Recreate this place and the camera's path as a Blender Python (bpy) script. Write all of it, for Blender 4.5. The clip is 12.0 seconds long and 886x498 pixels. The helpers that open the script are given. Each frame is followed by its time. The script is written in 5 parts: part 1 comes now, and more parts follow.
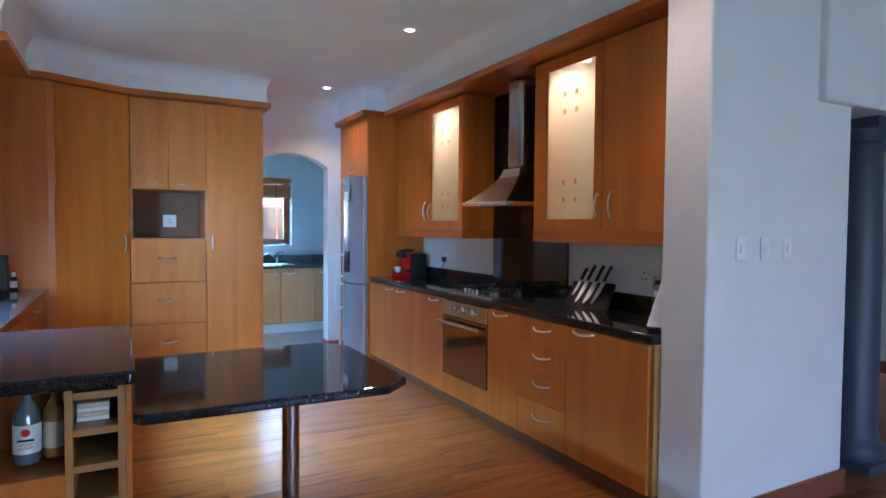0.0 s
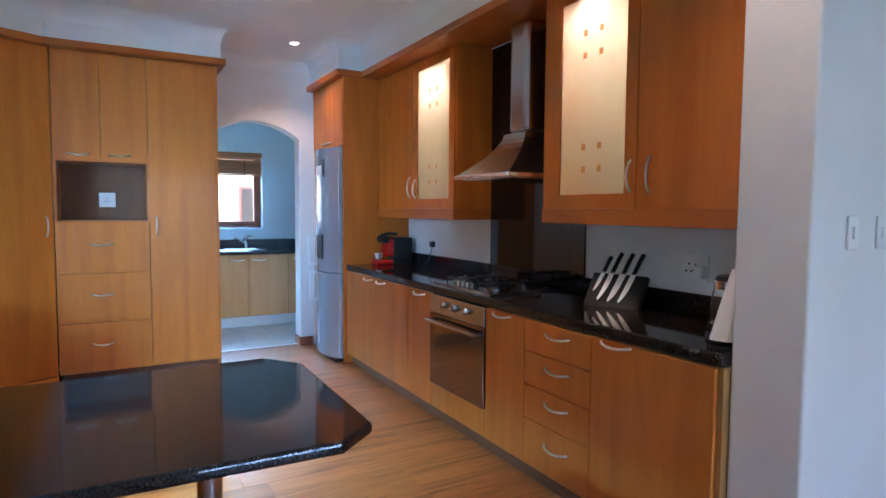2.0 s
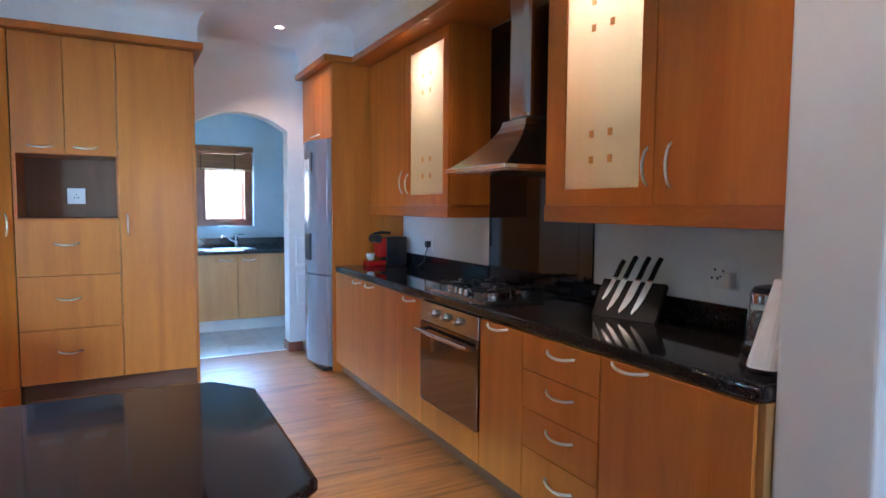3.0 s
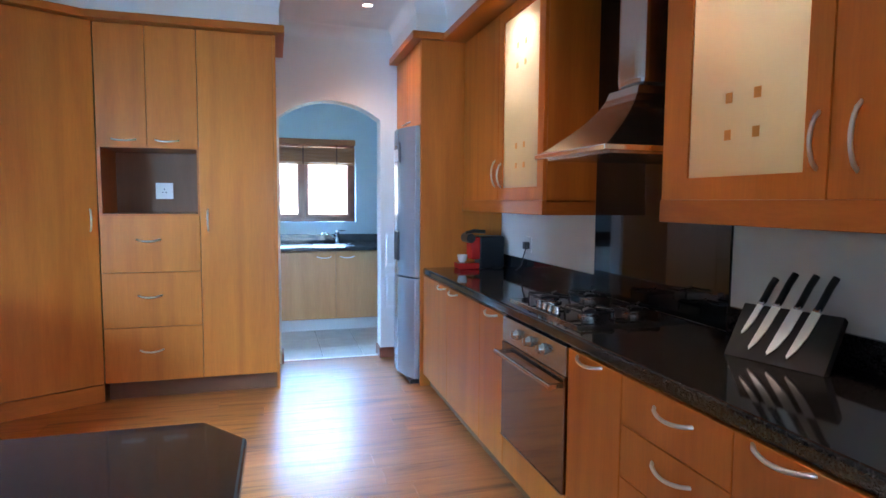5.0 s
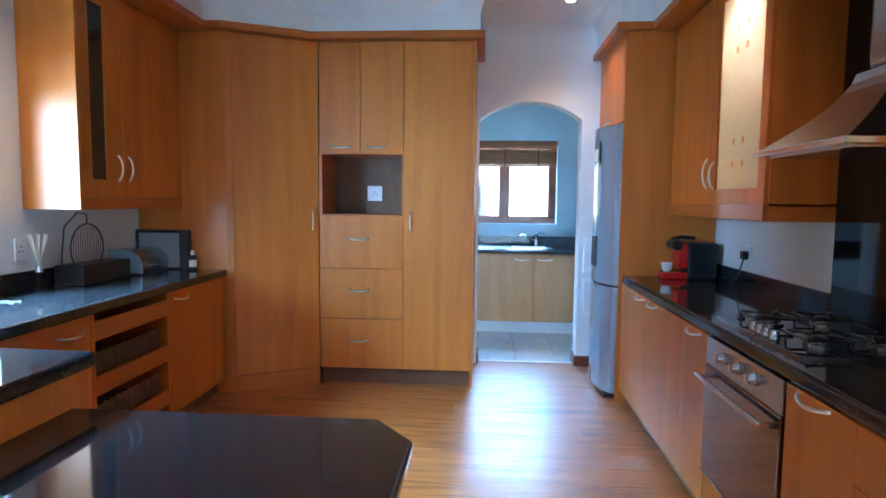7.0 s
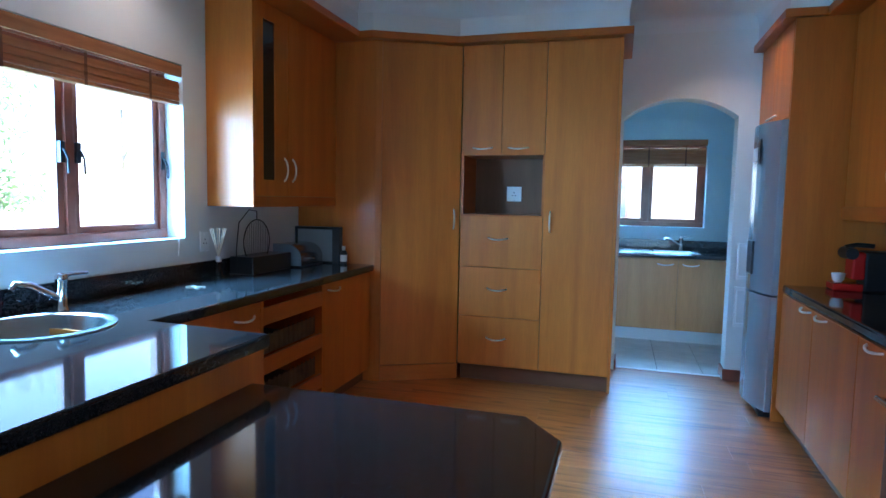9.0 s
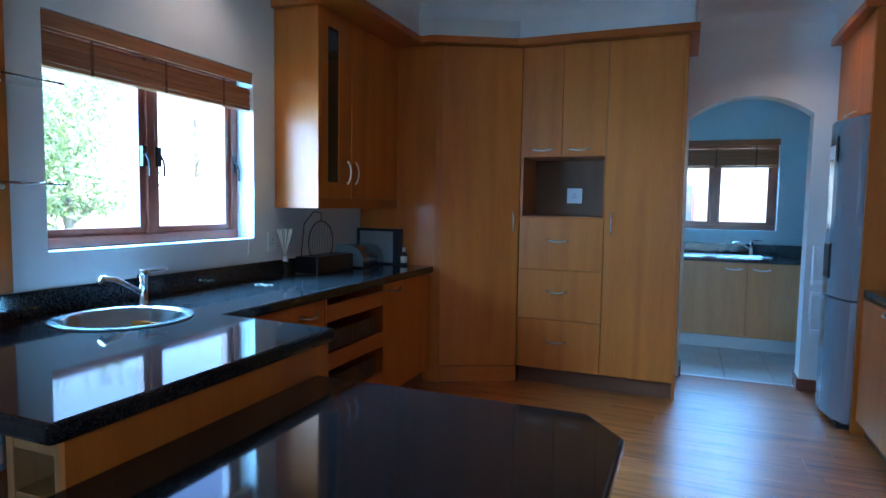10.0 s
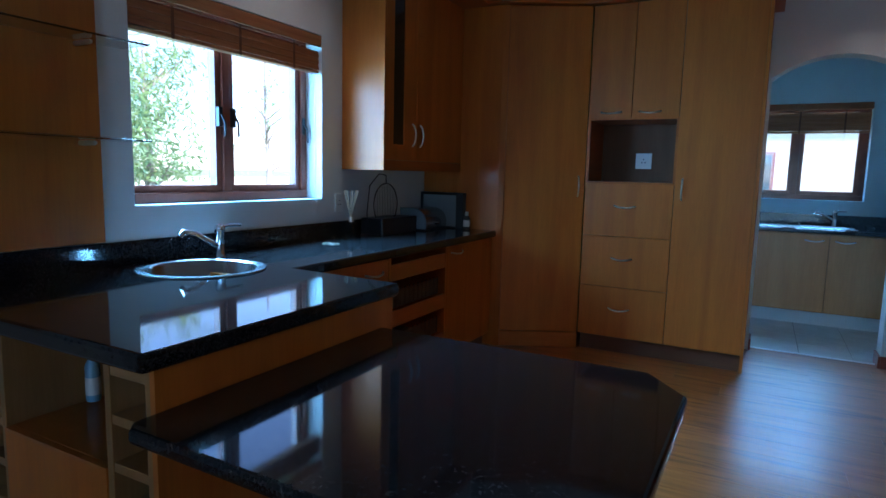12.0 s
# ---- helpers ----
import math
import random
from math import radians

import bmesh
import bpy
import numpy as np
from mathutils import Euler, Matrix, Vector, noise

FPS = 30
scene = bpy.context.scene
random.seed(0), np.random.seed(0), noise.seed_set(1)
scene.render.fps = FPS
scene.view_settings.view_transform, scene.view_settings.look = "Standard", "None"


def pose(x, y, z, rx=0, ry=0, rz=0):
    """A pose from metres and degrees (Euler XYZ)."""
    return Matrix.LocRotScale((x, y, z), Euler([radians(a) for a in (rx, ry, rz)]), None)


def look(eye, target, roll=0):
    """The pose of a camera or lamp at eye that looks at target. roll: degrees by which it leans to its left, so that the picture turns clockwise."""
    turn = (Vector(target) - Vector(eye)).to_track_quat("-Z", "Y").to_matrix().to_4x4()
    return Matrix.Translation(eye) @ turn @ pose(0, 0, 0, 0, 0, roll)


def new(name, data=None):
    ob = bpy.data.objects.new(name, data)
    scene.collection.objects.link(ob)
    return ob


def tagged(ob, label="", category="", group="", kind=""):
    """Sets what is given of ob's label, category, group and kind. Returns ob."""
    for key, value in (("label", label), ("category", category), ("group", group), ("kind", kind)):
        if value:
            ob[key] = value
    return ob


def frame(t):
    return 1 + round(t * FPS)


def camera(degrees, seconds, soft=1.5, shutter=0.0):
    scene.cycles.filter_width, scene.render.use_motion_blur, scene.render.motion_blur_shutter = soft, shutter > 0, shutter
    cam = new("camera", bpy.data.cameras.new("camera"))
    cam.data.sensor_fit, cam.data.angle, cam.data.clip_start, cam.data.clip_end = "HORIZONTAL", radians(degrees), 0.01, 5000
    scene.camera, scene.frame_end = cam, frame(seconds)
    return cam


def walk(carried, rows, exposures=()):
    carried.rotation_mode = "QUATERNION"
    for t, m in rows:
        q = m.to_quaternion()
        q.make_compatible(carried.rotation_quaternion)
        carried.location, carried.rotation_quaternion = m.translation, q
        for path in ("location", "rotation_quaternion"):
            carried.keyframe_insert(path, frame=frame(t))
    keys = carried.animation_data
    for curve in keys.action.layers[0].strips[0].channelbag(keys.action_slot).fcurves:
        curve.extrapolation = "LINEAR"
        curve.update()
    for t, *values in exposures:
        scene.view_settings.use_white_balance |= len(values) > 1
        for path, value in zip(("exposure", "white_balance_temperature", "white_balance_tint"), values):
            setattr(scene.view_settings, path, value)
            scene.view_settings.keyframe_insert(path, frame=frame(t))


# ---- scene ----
cam = camera(73.4, 12.0)
PATH = [
    (0, (0.529, 0.067, 1.411), (1.476, 1.827, 1.34), 0.5),
    (0.5, (0.586, 0.276, 1.414), (1.545, 2.029, 1.325), 0.4),
    (1, (0.684, 0.463, 1.404), (1.653, 2.21, 1.297), 0.5),
    (1.5, (0.841, 0.651, 1.402), (1.808, 2.397, 1.283), 0.4),
    (2, (0.958, 0.806, 1.389), (1.929, 2.549, 1.259), 0.4),
    (2.5, (1.102, 0.973, 1.391), (2.074, 2.715, 1.256), 0.4),
    (4.5, (1.608, 1.441, 1.374), (2.268, 3.323, 1.217), 0.3),
    (5, (1.717, 1.582, 1.39), (2.262, 3.5, 1.231), 0.4),
    (5.5, (1.774, 1.65, 1.397), (2.174, 3.603, 1.238), 0.4),
    (6, (1.815, 1.678, 1.4), (2.017, 3.662, 1.241), 0.5),
    (6.5, (1.827, 1.687, 1.39), (1.841, 3.681, 1.235), 0.6),
    (7, (1.822, 1.67, 1.4), (1.683, 3.659, 1.239), 0.6),
    (7.5, (1.814, 1.662, 1.398), (1.552, 3.638, 1.239), 0.7),
    (9.5, (1.754, 1.611, 1.397), (1.094, 3.492, 1.239), 1.0),
    (10, (1.763, 1.599, 1.369), (1.013, 3.447, 1.22), 0.9),
    (10.5, (1.74, 1.588, 1.377), (0.928, 3.408, 1.213), 1.2),
    (11, (1.751, 1.584, 1.358), (0.884, 3.377, 1.18), 1.2),
    (11.5, (1.762, 1.581, 1.338), (0.856, 3.351, 1.128), 1.3),
    (12, (1.768, 1.577, 1.324), (0.836, 3.329, 1.071), 1.4),
]
EXPOSURE = [(0.0, 3.85, 5900, 30), (2.5, 4.0, 6100, 31), (5.5, 4.15, 6100, 29), (6.5, 4.15, 5850, 27), (7.5, 3.95, 5550, 22),
            (9.5, 3.1, 5150, 17), (10.5, 2.7, 5100, 16), (12.0, 2.1, 5150, 17)]
walk(cam, [(t, look(eye, target, roll)) for t, eye, target, roll in PATH], EXPOSURE)

# ---- plan ----
XL, XR, YB, YS, CE = -0.65, 3.40, 6.75, -3.6, 2.87   # inner faces of the walls, ceiling height
XE = 7.2                                             # far wall of the room beside the kitchen
YN = 8.5                                             # scullery's window wall
WIN = (3.24, 4.50, 1.148, 2.13)                      # kitchen window: y0, y1, z0, z1
SWIN = (1.45, 2.63, 1.15, 2.09)                      # scullery window: x0, x1, z0, z1
GLAZ = (1.5, 3.4, 0.02, 2.2)                        # glazed doors behind: x0, x1, z0, z1
TOP = 0.90

# ---- light ----
world = bpy.data.worlds.new("world")
scene.world = world
world.use_nodes = True
wn = world.node_tree
sky = wn.nodes.new("ShaderNodeTexSky")
sky.sky_type, sky.sun_disc = "NISHITA", False
sky.dust_density, sky.ozone_density = 0.3, 2.5
sky.sun_elevation, sky.sun_rotation = radians(58), radians(100)
wn.links.new(sky.outputs[0], wn.nodes["Background"].inputs[0])
wn.nodes["Background"].inputs[1].default_value = 0.15
sun_data = bpy.data.lights.new("sun", "SUN")
sun_data.energy, sun_data.angle, sun_data.color = 5.0, radians(0.53), (1.0, 0.95, 0.87)
sun = new("sun", sun_data)
sun.matrix_world = look((0, 0, 0), (-math.cos(radians(58)), 0.17, -math.sin(radians(58))))


def area(name, eye, target, w, h, power, colour):
    d = bpy.data.lights.new(name, "AREA")
    d.shape, d.size, d.size_y, d.energy, d.color = "RECTANGLE", w, h, power, colour
    o = new(name, d)
    o.matrix_world = look(eye, target)
    return o


DAY = (0.25, 0.64, 1.0)
area("window_high_skylight", (XL - 1.9, 3.9, 3.55), (0.1, 4.1, 0.9), 3.2, 1.7, 430, DAY)
area("window_skylight", (XL - 1.7, 1.9, 1.75), (-0.35, 4.6, 1.3), 2.0, 1.7, 85, DAY)
area("scullery_skylight", (2.04, YN + 1.5, 3.0), (2.04, 7.4, 0.7), 2.8, 1.9, 135, DAY)
area("glazed_door_light", (2.45, YS + 0.05, 1.1), (2.6, 3, 0.7), 1.8, 2.1, 5.0, DAY)


def spot(name, at, power, colour, angle=95, blend=0.8, size=0.03):
    d = bpy.data.lights.new(name, "SPOT")
    d.energy, d.color, d.spot_size, d.spot_blend, d.shadow_soft_size = power, colour, radians(angle), blend, size
    o = new(name, d)
    o.matrix_world = look(at, (at[0], at[1] + 0.0001, 0))
    return o


WARM = (1.0, 0.80, 0.58)
DOWN = [(2.42, 6.18), (2.40, 4.09), (-0.30, 4.0), (2.40, 2.0)]
for lx, ly in DOWN:
    spot("downlight_lamp", (lx, ly, CE - 0.03), 2.1, WARM, 112)

# ---- materials ----


def mat(name, base=(0.5, 0.5, 0.5), rough=0.5, metal=0.0, spec=0.5, coat=0.0):
    m = bpy.data.materials.new(name)
    m.use_nodes = True
    b = m.node_tree.nodes["Principled BSDF"]
    b.inputs["Base Color"].default_value = (*base, 1)
    b.inputs["Roughness"].default_value = rough
    b.inputs["Metallic"].default_value = metal
    b.inputs["Specular IOR Level"].default_value = spec
    b.inputs["Coat Weight"].default_value = coat
    b.inputs["Coat Roughness"].default_value = 0.12
    return m


def node(m, kind, **values):
    n = m.node_tree.nodes.new(kind)
    for k, v in values.items():
        n.inputs[k].default_value = v
    return n


def wire(m, a, b):
    m.node_tree.links.new(a, b)


def bsdf(m):
    return m.node_tree.nodes["Principled BSDF"]


def coords(m, scale=(1, 1, 1), offset=False):
    tc, mp = node(m, "ShaderNodeTexCoord"), node(m, "ShaderNodeMapping")
    mp.inputs["Scale"].default_value = scale
    if offset:
        oi, mul = node(m, "ShaderNodeObjectInfo"), node(m, "ShaderNodeMath")
        mul.operation = "MULTIPLY"
        mul.inputs[1].default_value = 37.0
        wire(m, oi.outputs["Random"], mul.inputs[0])
        comb = node(m, "ShaderNodeCombineXYZ")
        for k in range(3):
            wire(m, mul.outputs[0], comb.inputs[k])
        wire(m, comb.outputs[0], mp.inputs["Location"])
    wire(m, tc.outputs["Object"], mp.inputs[0])
    return mp.outputs[0]


def ramp(m, fac, stops):
    r = node(m, "ShaderNodeValToRGB")
    while len(r.color_ramp.elements) < len(stops):
        r.color_ramp.elements.new(0.5)
    for e, (p, c) in zip(r.color_ramp.elements, stops):
        e.position, e.color = p, (*c, 1)
    wire(m, fac, r.inputs[0])
    return r.outputs[0]


def bump(m, height, strength, distance=0.002):
    b = node(m, "ShaderNodeBump", Strength=strength, Distance=distance)
    wire(m, height, b.inputs["Height"])
    wire(m, b.outputs[0], bsdf(m).inputs["Normal"])


def mix(m, a, b, fac, mode="MULTIPLY"):
    x = node(m, "ShaderNodeMix")
    x.data_type, x.blend_type = "RGBA", mode
    x.inputs[0].default_value = fac
    wire(m, a, x.inputs[6])
    wire(m, b, x.inputs[7])
    return x.outputs[2]


def veneer(name, dark, light, scale=(9, 9, 0.7), rough=0.34, coat=0.25):
    """Satin wood veneer with fine straight grain and broad cloudy figure."""
    m = mat(name, light, rough, coat=coat, spec=0.35)
    c = coords(m, scale, True)
    n1 = node(m, "ShaderNodeTexNoise", Scale=11.0, Detail=6.0, Roughness=0.6)
    wire(m, c, n1.inputs["Vector"])
    n2 = node(m, "ShaderNodeTexNoise", Scale=0.9, Detail=3.0, Roughness=0.5, Distortion=0.6)
    wire(m, c, n2.inputs["Vector"])
    col = ramp(m, n2.outputs[0], [(0.3, dark), (0.7, light)])
    fine = ramp(m, n1.outputs[0], [(0.3, (0.80, 0.76, 0.72)), (0.65, (1, 1, 1))])
    wire(m, mix(m, col, fine, 0.5), bsdf(m).inputs["Base Color"])
    r = node(m, "ShaderNodeMapRange")
    r.inputs[3].default_value, r.inputs[4].default_value = rough - 0.06, rough + 0.1
    wire(m, n1.outputs[0], r.inputs[0])
    wire(m, r.outputs[0], bsdf(m).inputs["Roughness"])
    bump(m, n1.outputs[0], 0.08, 0.001)
    return m


def plaster(name, base, strength=0.25):
    m = mat(name, base, 0.75, spec=0.25)
    c = coords(m)
    n1 = node(m, "ShaderNodeTexNoise", Scale=2.2, Detail=4.0, Roughness=0.55)
    n2 = node(m, "ShaderNodeTexNoise", Scale=75.0, Detail=3.0)
    wire(m, c, n1.inputs["Vector"])
    wire(m, c, n2.inputs["Vector"])
    lo = tuple(v * 0.92 for v in base)
    wire(m, ramp(m, n1.outputs[0], [(0.3, lo), (0.7, base)]), bsdf(m).inputs["Base Color"])
    bump(m, n2.outputs[0], strength, 0.002)
    return m


WOOD = veneer("cherry_veneer", (0.505, 0.134, 0.012), (0.645, 0.189, 0.020), rough=0.42, coat=0.08)
WOOD_H = veneer("cherry_edging", (0.43, 0.105, 0.010), (0.55, 0.150, 0.018), (2.0, 2.0, 9))
PALE = veneer("pale_carcass", (0.38, 0.175, 0.052), (0.48, 0.24, 0.078))
DARKWOOD = veneer("dark_plinth", (0.13, 0.045, 0.018), (0.20, 0.075, 0.03), (1, 1, 8), 0.45)
MAHOG = veneer("mahogany_paint", (0.20, 0.055, 0.030), (0.31, 0.095, 0.055), (6, 6, 6), 0.3)
BLINDWOOD = veneer("blind_slat_wood", (0.30, 0.105, 0.035), (0.45, 0.18, 0.07), (2, 2, 30), 0.4)
WALL = plaster("cream_plaster", (0.78, 0.77, 0.74))
SCULLERY = plaster("pale_blue_plaster", (0.62, 0.77, 0.82))
CEILING = plaster("ceiling_paint", (0.80, 0.80, 0.79), 0.12)
WHITE = mat("white_plastic", (0.80, 0.79, 0.76), 0.35)
BLACKP = mat("black_plastic", (0.012, 0.012, 0.013), 0.35)
# near-black that paints the shade in gaps, behind racks and oven front
GAP_SHADE = mat("dark_gap", (0.02, 0.016, 0.013), 0.7)
REDP = mat("red_plastic", (0.55, 0.016, 0.012), 0.25, coat=0.5)
CHROME = mat("chrome", (0.80, 0.80, 0.81), 0.12, 1.0)
PORCELAIN = mat("porcelain", (0.82, 0.81, 0.78), 0.15)
PAPER = mat("paper_towel", (0.82, 0.80, 0.77), 0.9)
NAVY = mat("navy_paint", (0.045, 0.062, 0.090), 0.45)
CARD = mat("cream_card", (0.62, 0.52, 0.36), 0.6)


def brushed(name, base, rough, along):
    m = mat(name, base, rough, 1.0)
    n = node(m, "ShaderNodeTexNoise", Scale=8.0, Detail=2.0)
    wire(m, coords(m, along), n.inputs["Vector"])
    r = node(m, "ShaderNodeMapRange")
    r.inputs[3].default_value, r.inputs[4].default_value = rough - 0.012, rough + 0.02
    wire(m, n.outputs[0], r.inputs[0])
    wire(m, r.outputs[0], bsdf(m).inputs["Roughness"])
    return m


STEEL = brushed("brushed_steel", (0.50, 0.49, 0.475), 0.22, (1, 1, 14))
FRIDGE = brushed("fridge_steel", (0.44, 0.52, 0.59), 0.22, (14, 14, 0.6))
bsdf(FRIDGE).inputs["Metallic"].default_value = 0.6
SATIN = brushed("satin_nickel", (0.82, 0.81, 0.79), 0.34, (9, 9, 9))

GRANITE = mat("black_granite", (0.02, 0.02, 0.022), 0.06, spec=0.5)
_c = coords(GRANITE)
_v = node(GRANITE, "ShaderNodeTexVoronoi", Scale=240.0)
_n = node(GRANITE, "ShaderNodeTexNoise", Scale=70.0, Detail=5.0, Roughness=0.7)
wire(GRANITE, _c, _v.inputs["Vector"])
wire(GRANITE, _c, _n.inputs["Vector"])
_a = ramp(GRANITE, _v.outputs["Color"], [(0.20, (0.010, 0.009, 0.009)), (0.55, (0.034, 0.030, 0.029)), (0.92, (0.062, 0.055, 0.052))])
_b = ramp(GRANITE, _n.outputs[0], [(0.35, (0.35, 0.35, 0.37)), (0.7, (1, 1, 1))])
wire(GRANITE, mix(GRANITE, _a, _b, 1.0), bsdf(GRANITE).inputs["Base Color"])

BLACKGLASS = mat("black_glass", (0.006, 0.006, 0.007), 0.04, spec=0.5)
OVENGLASS = mat("oven_glass", (0.26, 0.19, 0.15), 0.07, 1.0)

GLASS = mat("clear_glass", (0.93, 0.97, 0.97), 0.02)
bsdf(GLASS).inputs["Transmission Weight"].default_value = 1.0
bsdf(GLASS).inputs["IOR"].default_value = 1.45
FROST = bpy.data.materials.new("frosted_glass")
FROST.use_nodes = True
_t, _g, _m = node(FROST, "ShaderNodeBsdfTranslucent"), node(FROST, "ShaderNodeBsdfRefraction", Roughness=0.16, IOR=1.02), node(FROST, "ShaderNodeMixShader")
_t.inputs[0].default_value, _g.inputs[0].default_value = (0.93, 0.90, 0.80, 1), (0.96, 0.94, 0.86, 1)
_m.inputs[0].default_value = 0.45
wire(FROST, _t.outputs[0], _m.inputs[1])
wire(FROST, _g.outputs[0], _m.inputs[2])
wire(FROST, _m.outputs[0], FROST.node_tree.nodes["Material Output"].inputs[0])
DARKGLASS = mat("smoked_glass", (0.03, 0.022, 0.018), 0.05)

PANE = bpy.data.materials.new("window_pane")
PANE.use_nodes = True
_t, _g, _m = node(PANE, "ShaderNodeBsdfTransparent"), node(PANE, "ShaderNodeBsdfGlossy", Roughness=0.02), node(PANE, "ShaderNodeMixShader")
_m.inputs[0].default_value = 0.06
wire(PANE, _t.outputs[0], _m.inputs[1])
wire(PANE, _g.outputs[0], _m.inputs[2])
wire(PANE, _m.outputs[0], PANE.node_tree.nodes["Material Output"].inputs[0])

PLANK = mat("laminate_plank", (0.45, 0.2, 0.07), 0.25, coat=0.04)
_c = coords(PLANK, (0.9, 11, 9), True)
_n1 = node(PLANK, "ShaderNodeTexNoise", Scale=1.5, Detail=5.0, Roughness=0.6, Distortion=0.9)
_n2 = node(PLANK, "ShaderNodeTexNoise", Scale=9.0, Detail=6.0, Roughness=0.65)
for _k in (_n1, _n2):
    wire(PLANK, _c, _k.inputs["Vector"])
_col = ramp(PLANK, _n1.outputs[0], [(0.32, (0.17, 0.040, 0.008)), (0.46, (0.42, 0.124, 0.023)), (0.74, (0.56, 0.190, 0.042))])
_fine = ramp(PLANK, _n2.outputs[0], [(0.3, (0.72, 0.68, 0.62)), (0.6, (1, 1, 1))])
_oi = node(PLANK, "ShaderNodeObjectInfo")
_tone = ramp(PLANK, _oi.outputs["Random"], [(0.0, (0.86, 0.84, 0.82)), (1.0, (1, 1, 1))])
wire(PLANK, mix(PLANK, mix(PLANK, _col, _fine, 0.8), _tone, 1.0), bsdf(PLANK).inputs["Base Color"])
_r = node(PLANK, "ShaderNodeMapRange")
_r.inputs[3].default_value, _r.inputs[4].default_value = 0.27, 0.46
wire(PLANK, _n2.outputs[0], _r.inputs[0])
wire(PLANK, _r.outputs[0], bsdf(PLANK).inputs["Roughness"])
bump(PLANK, _n2.outputs[0], 0.10, 0.001)

TILE = mat("grey_floor_tile", (0.55, 0.54, 0.51), 0.3)
_n = node(TILE, "ShaderNodeTexNoise", Scale=6.0, Detail=5.0)
wire(TILE, coords(TILE, (1, 1, 1), True), _n.inputs["Vector"])
wire(TILE, ramp(TILE, _n.outputs[0], [(0.3, (0.46, 0.45, 0.42)), (0.7, (0.60, 0.59, 0.56))]), bsdf(TILE).inputs["Base Color"])
GROUT = mat("grout", (0.22, 0.21, 0.20), 0.9)

GRASS = mat("lawn", (0.10, 0.16, 0.05), 0.9)
_n = node(GRASS, "ShaderNodeTexNoise", Scale=1.2, Detail=8.0)
wire(GRASS, coords(GRASS), _n.inputs["Vector"])
wire(GRASS, ramp(GRASS, _n.outputs[0], [(0.3, (0.08, 0.11, 0.04)), (0.7, (0.22, 0.24, 0.12))]), bsdf(GRASS).inputs["Base Color"])
LEAF = mat("leaf", (0.08, 0.14, 0.05), 0.6)
_n = node(LEAF, "ShaderNodeNewGeometry")
wire(LEAF, ramp(LEAF, _n.outputs["Random Per Island"], [(0.0, (0.12, 0.19, 0.10)), (1.0, (0.26, 0.34, 0.20))]), bsdf(LEAF).inputs["Base Color"])
_tl, _mx = node(LEAF, "ShaderNodeBsdfTranslucent"), node(LEAF, "ShaderNodeMixShader")
_tl.inputs[0].default_value = (0.30, 0.40, 0.14, 1)
_mx.inputs[0].default_value = 0.5
wire(LEAF, bsdf(LEAF).outputs[0], _mx.inputs[1])
wire(LEAF, _tl.outputs[0], _mx.inputs[2])
wire(LEAF, _mx.outputs[0], LEAF.node_tree.nodes["Material Output"].inputs[0])
BARK = mat("bark", (0.30, 0.25, 0.20), 0.9)
FACADE = plaster("beige_render", (0.62, 0.55, 0.45))
LAMP = bpy.data.materials.new("lit_lamp")
LAMP.use_nodes = True
bsdf(LAMP).inputs["Emission Color"].default_value = (1.0, 0.92, 0.80, 1)
bsdf(LAMP).inputs["Emission Strength"].default_value = 1.7

# ---- mesh helpers ----


def box(bm, x0, x1, y0, y1, z0, z1, bev=0.0):
    v = [bm.verts.new(p) for p in ((x0, y0, z0), (x1, y0, z0), (x1, y1, z0), (x0, y1, z0), (x0, y0, z1), (x1, y0, z1), (x1, y1, z1), (x0, y1, z1))]
    f = [bm.faces.new([v[i] for i in q]) for q in ((3, 2, 1, 0), (4, 5, 6, 7), (0, 1, 5, 4), (1, 2, 6, 5), (2, 3, 7, 6), (3, 0, 4, 7))]
    if bev:
        es = list({e for q in f for e in q.edges})
        bmesh.ops.bevel(bm, geom=es, offset=bev, segments=2, affect="EDGES", profile=0.5)
    return bm


def boxes(*lots, bev=0.0):
    bm = bmesh.new()
    for b in lots:
        box(bm, *b, bev=bev)
    return bm


def prism(pts, z0, z1, bev=0.0, hole=None, seg=3):
    """An upright slab on the outline pts, with an optional hole, its edges rounded by bev."""
    bm = bmesh.new()
    loops = [pts] + ([hole] if hole else [])
    edges = []
    for lp in loops:
        vs = [bm.verts.new((x, y, z0)) for x, y in lp]
        edges += [bm.edges.new((vs[i], vs[(i + 1) % len(vs)])) for i in range(len(vs))]
    if hole:
        bmesh.ops.triangle_fill(bm, edges=edges, use_beauty=True)
    else:
        bm.faces.new(bm.verts)
    r = bmesh.ops.extrude_face_region(bm, geom=list(bm.faces))
    bmesh.ops.translate(bm, vec=(0, 0, z1 - z0), verts=[g for g in r["geom"] if isinstance(g, bmesh.types.BMVert)])
    bmesh.ops.recalc_face_normals(bm, faces=list(bm.faces))
    if bev:
        es = [e for e in bm.edges if len(e.link_faces) == 2 and e.calc_face_angle() > 0.5]
        if hole:
            cx, cy = sum(p[0] for p in hole) / len(hole), sum(p[1] for p in hole) / len(hole)
            rad = max(math.hypot(p[0] - cx, p[1] - cy) for p in hole) + 0.01
            es = [e for e in es if math.hypot(e.verts[0].co.x - cx, e.verts[0].co.y - cy) > rad]
        bmesh.ops.bevel(bm, geom=es, offset=bev, segments=seg, affect="EDGES", profile=0.5)
    return bm


def circle(cx, cy, r, n=32):
    return [(cx + r * math.cos(2 * math.pi * k / n), cy + r * math.sin(2 * math.pi * k / n)) for k in range(n)]


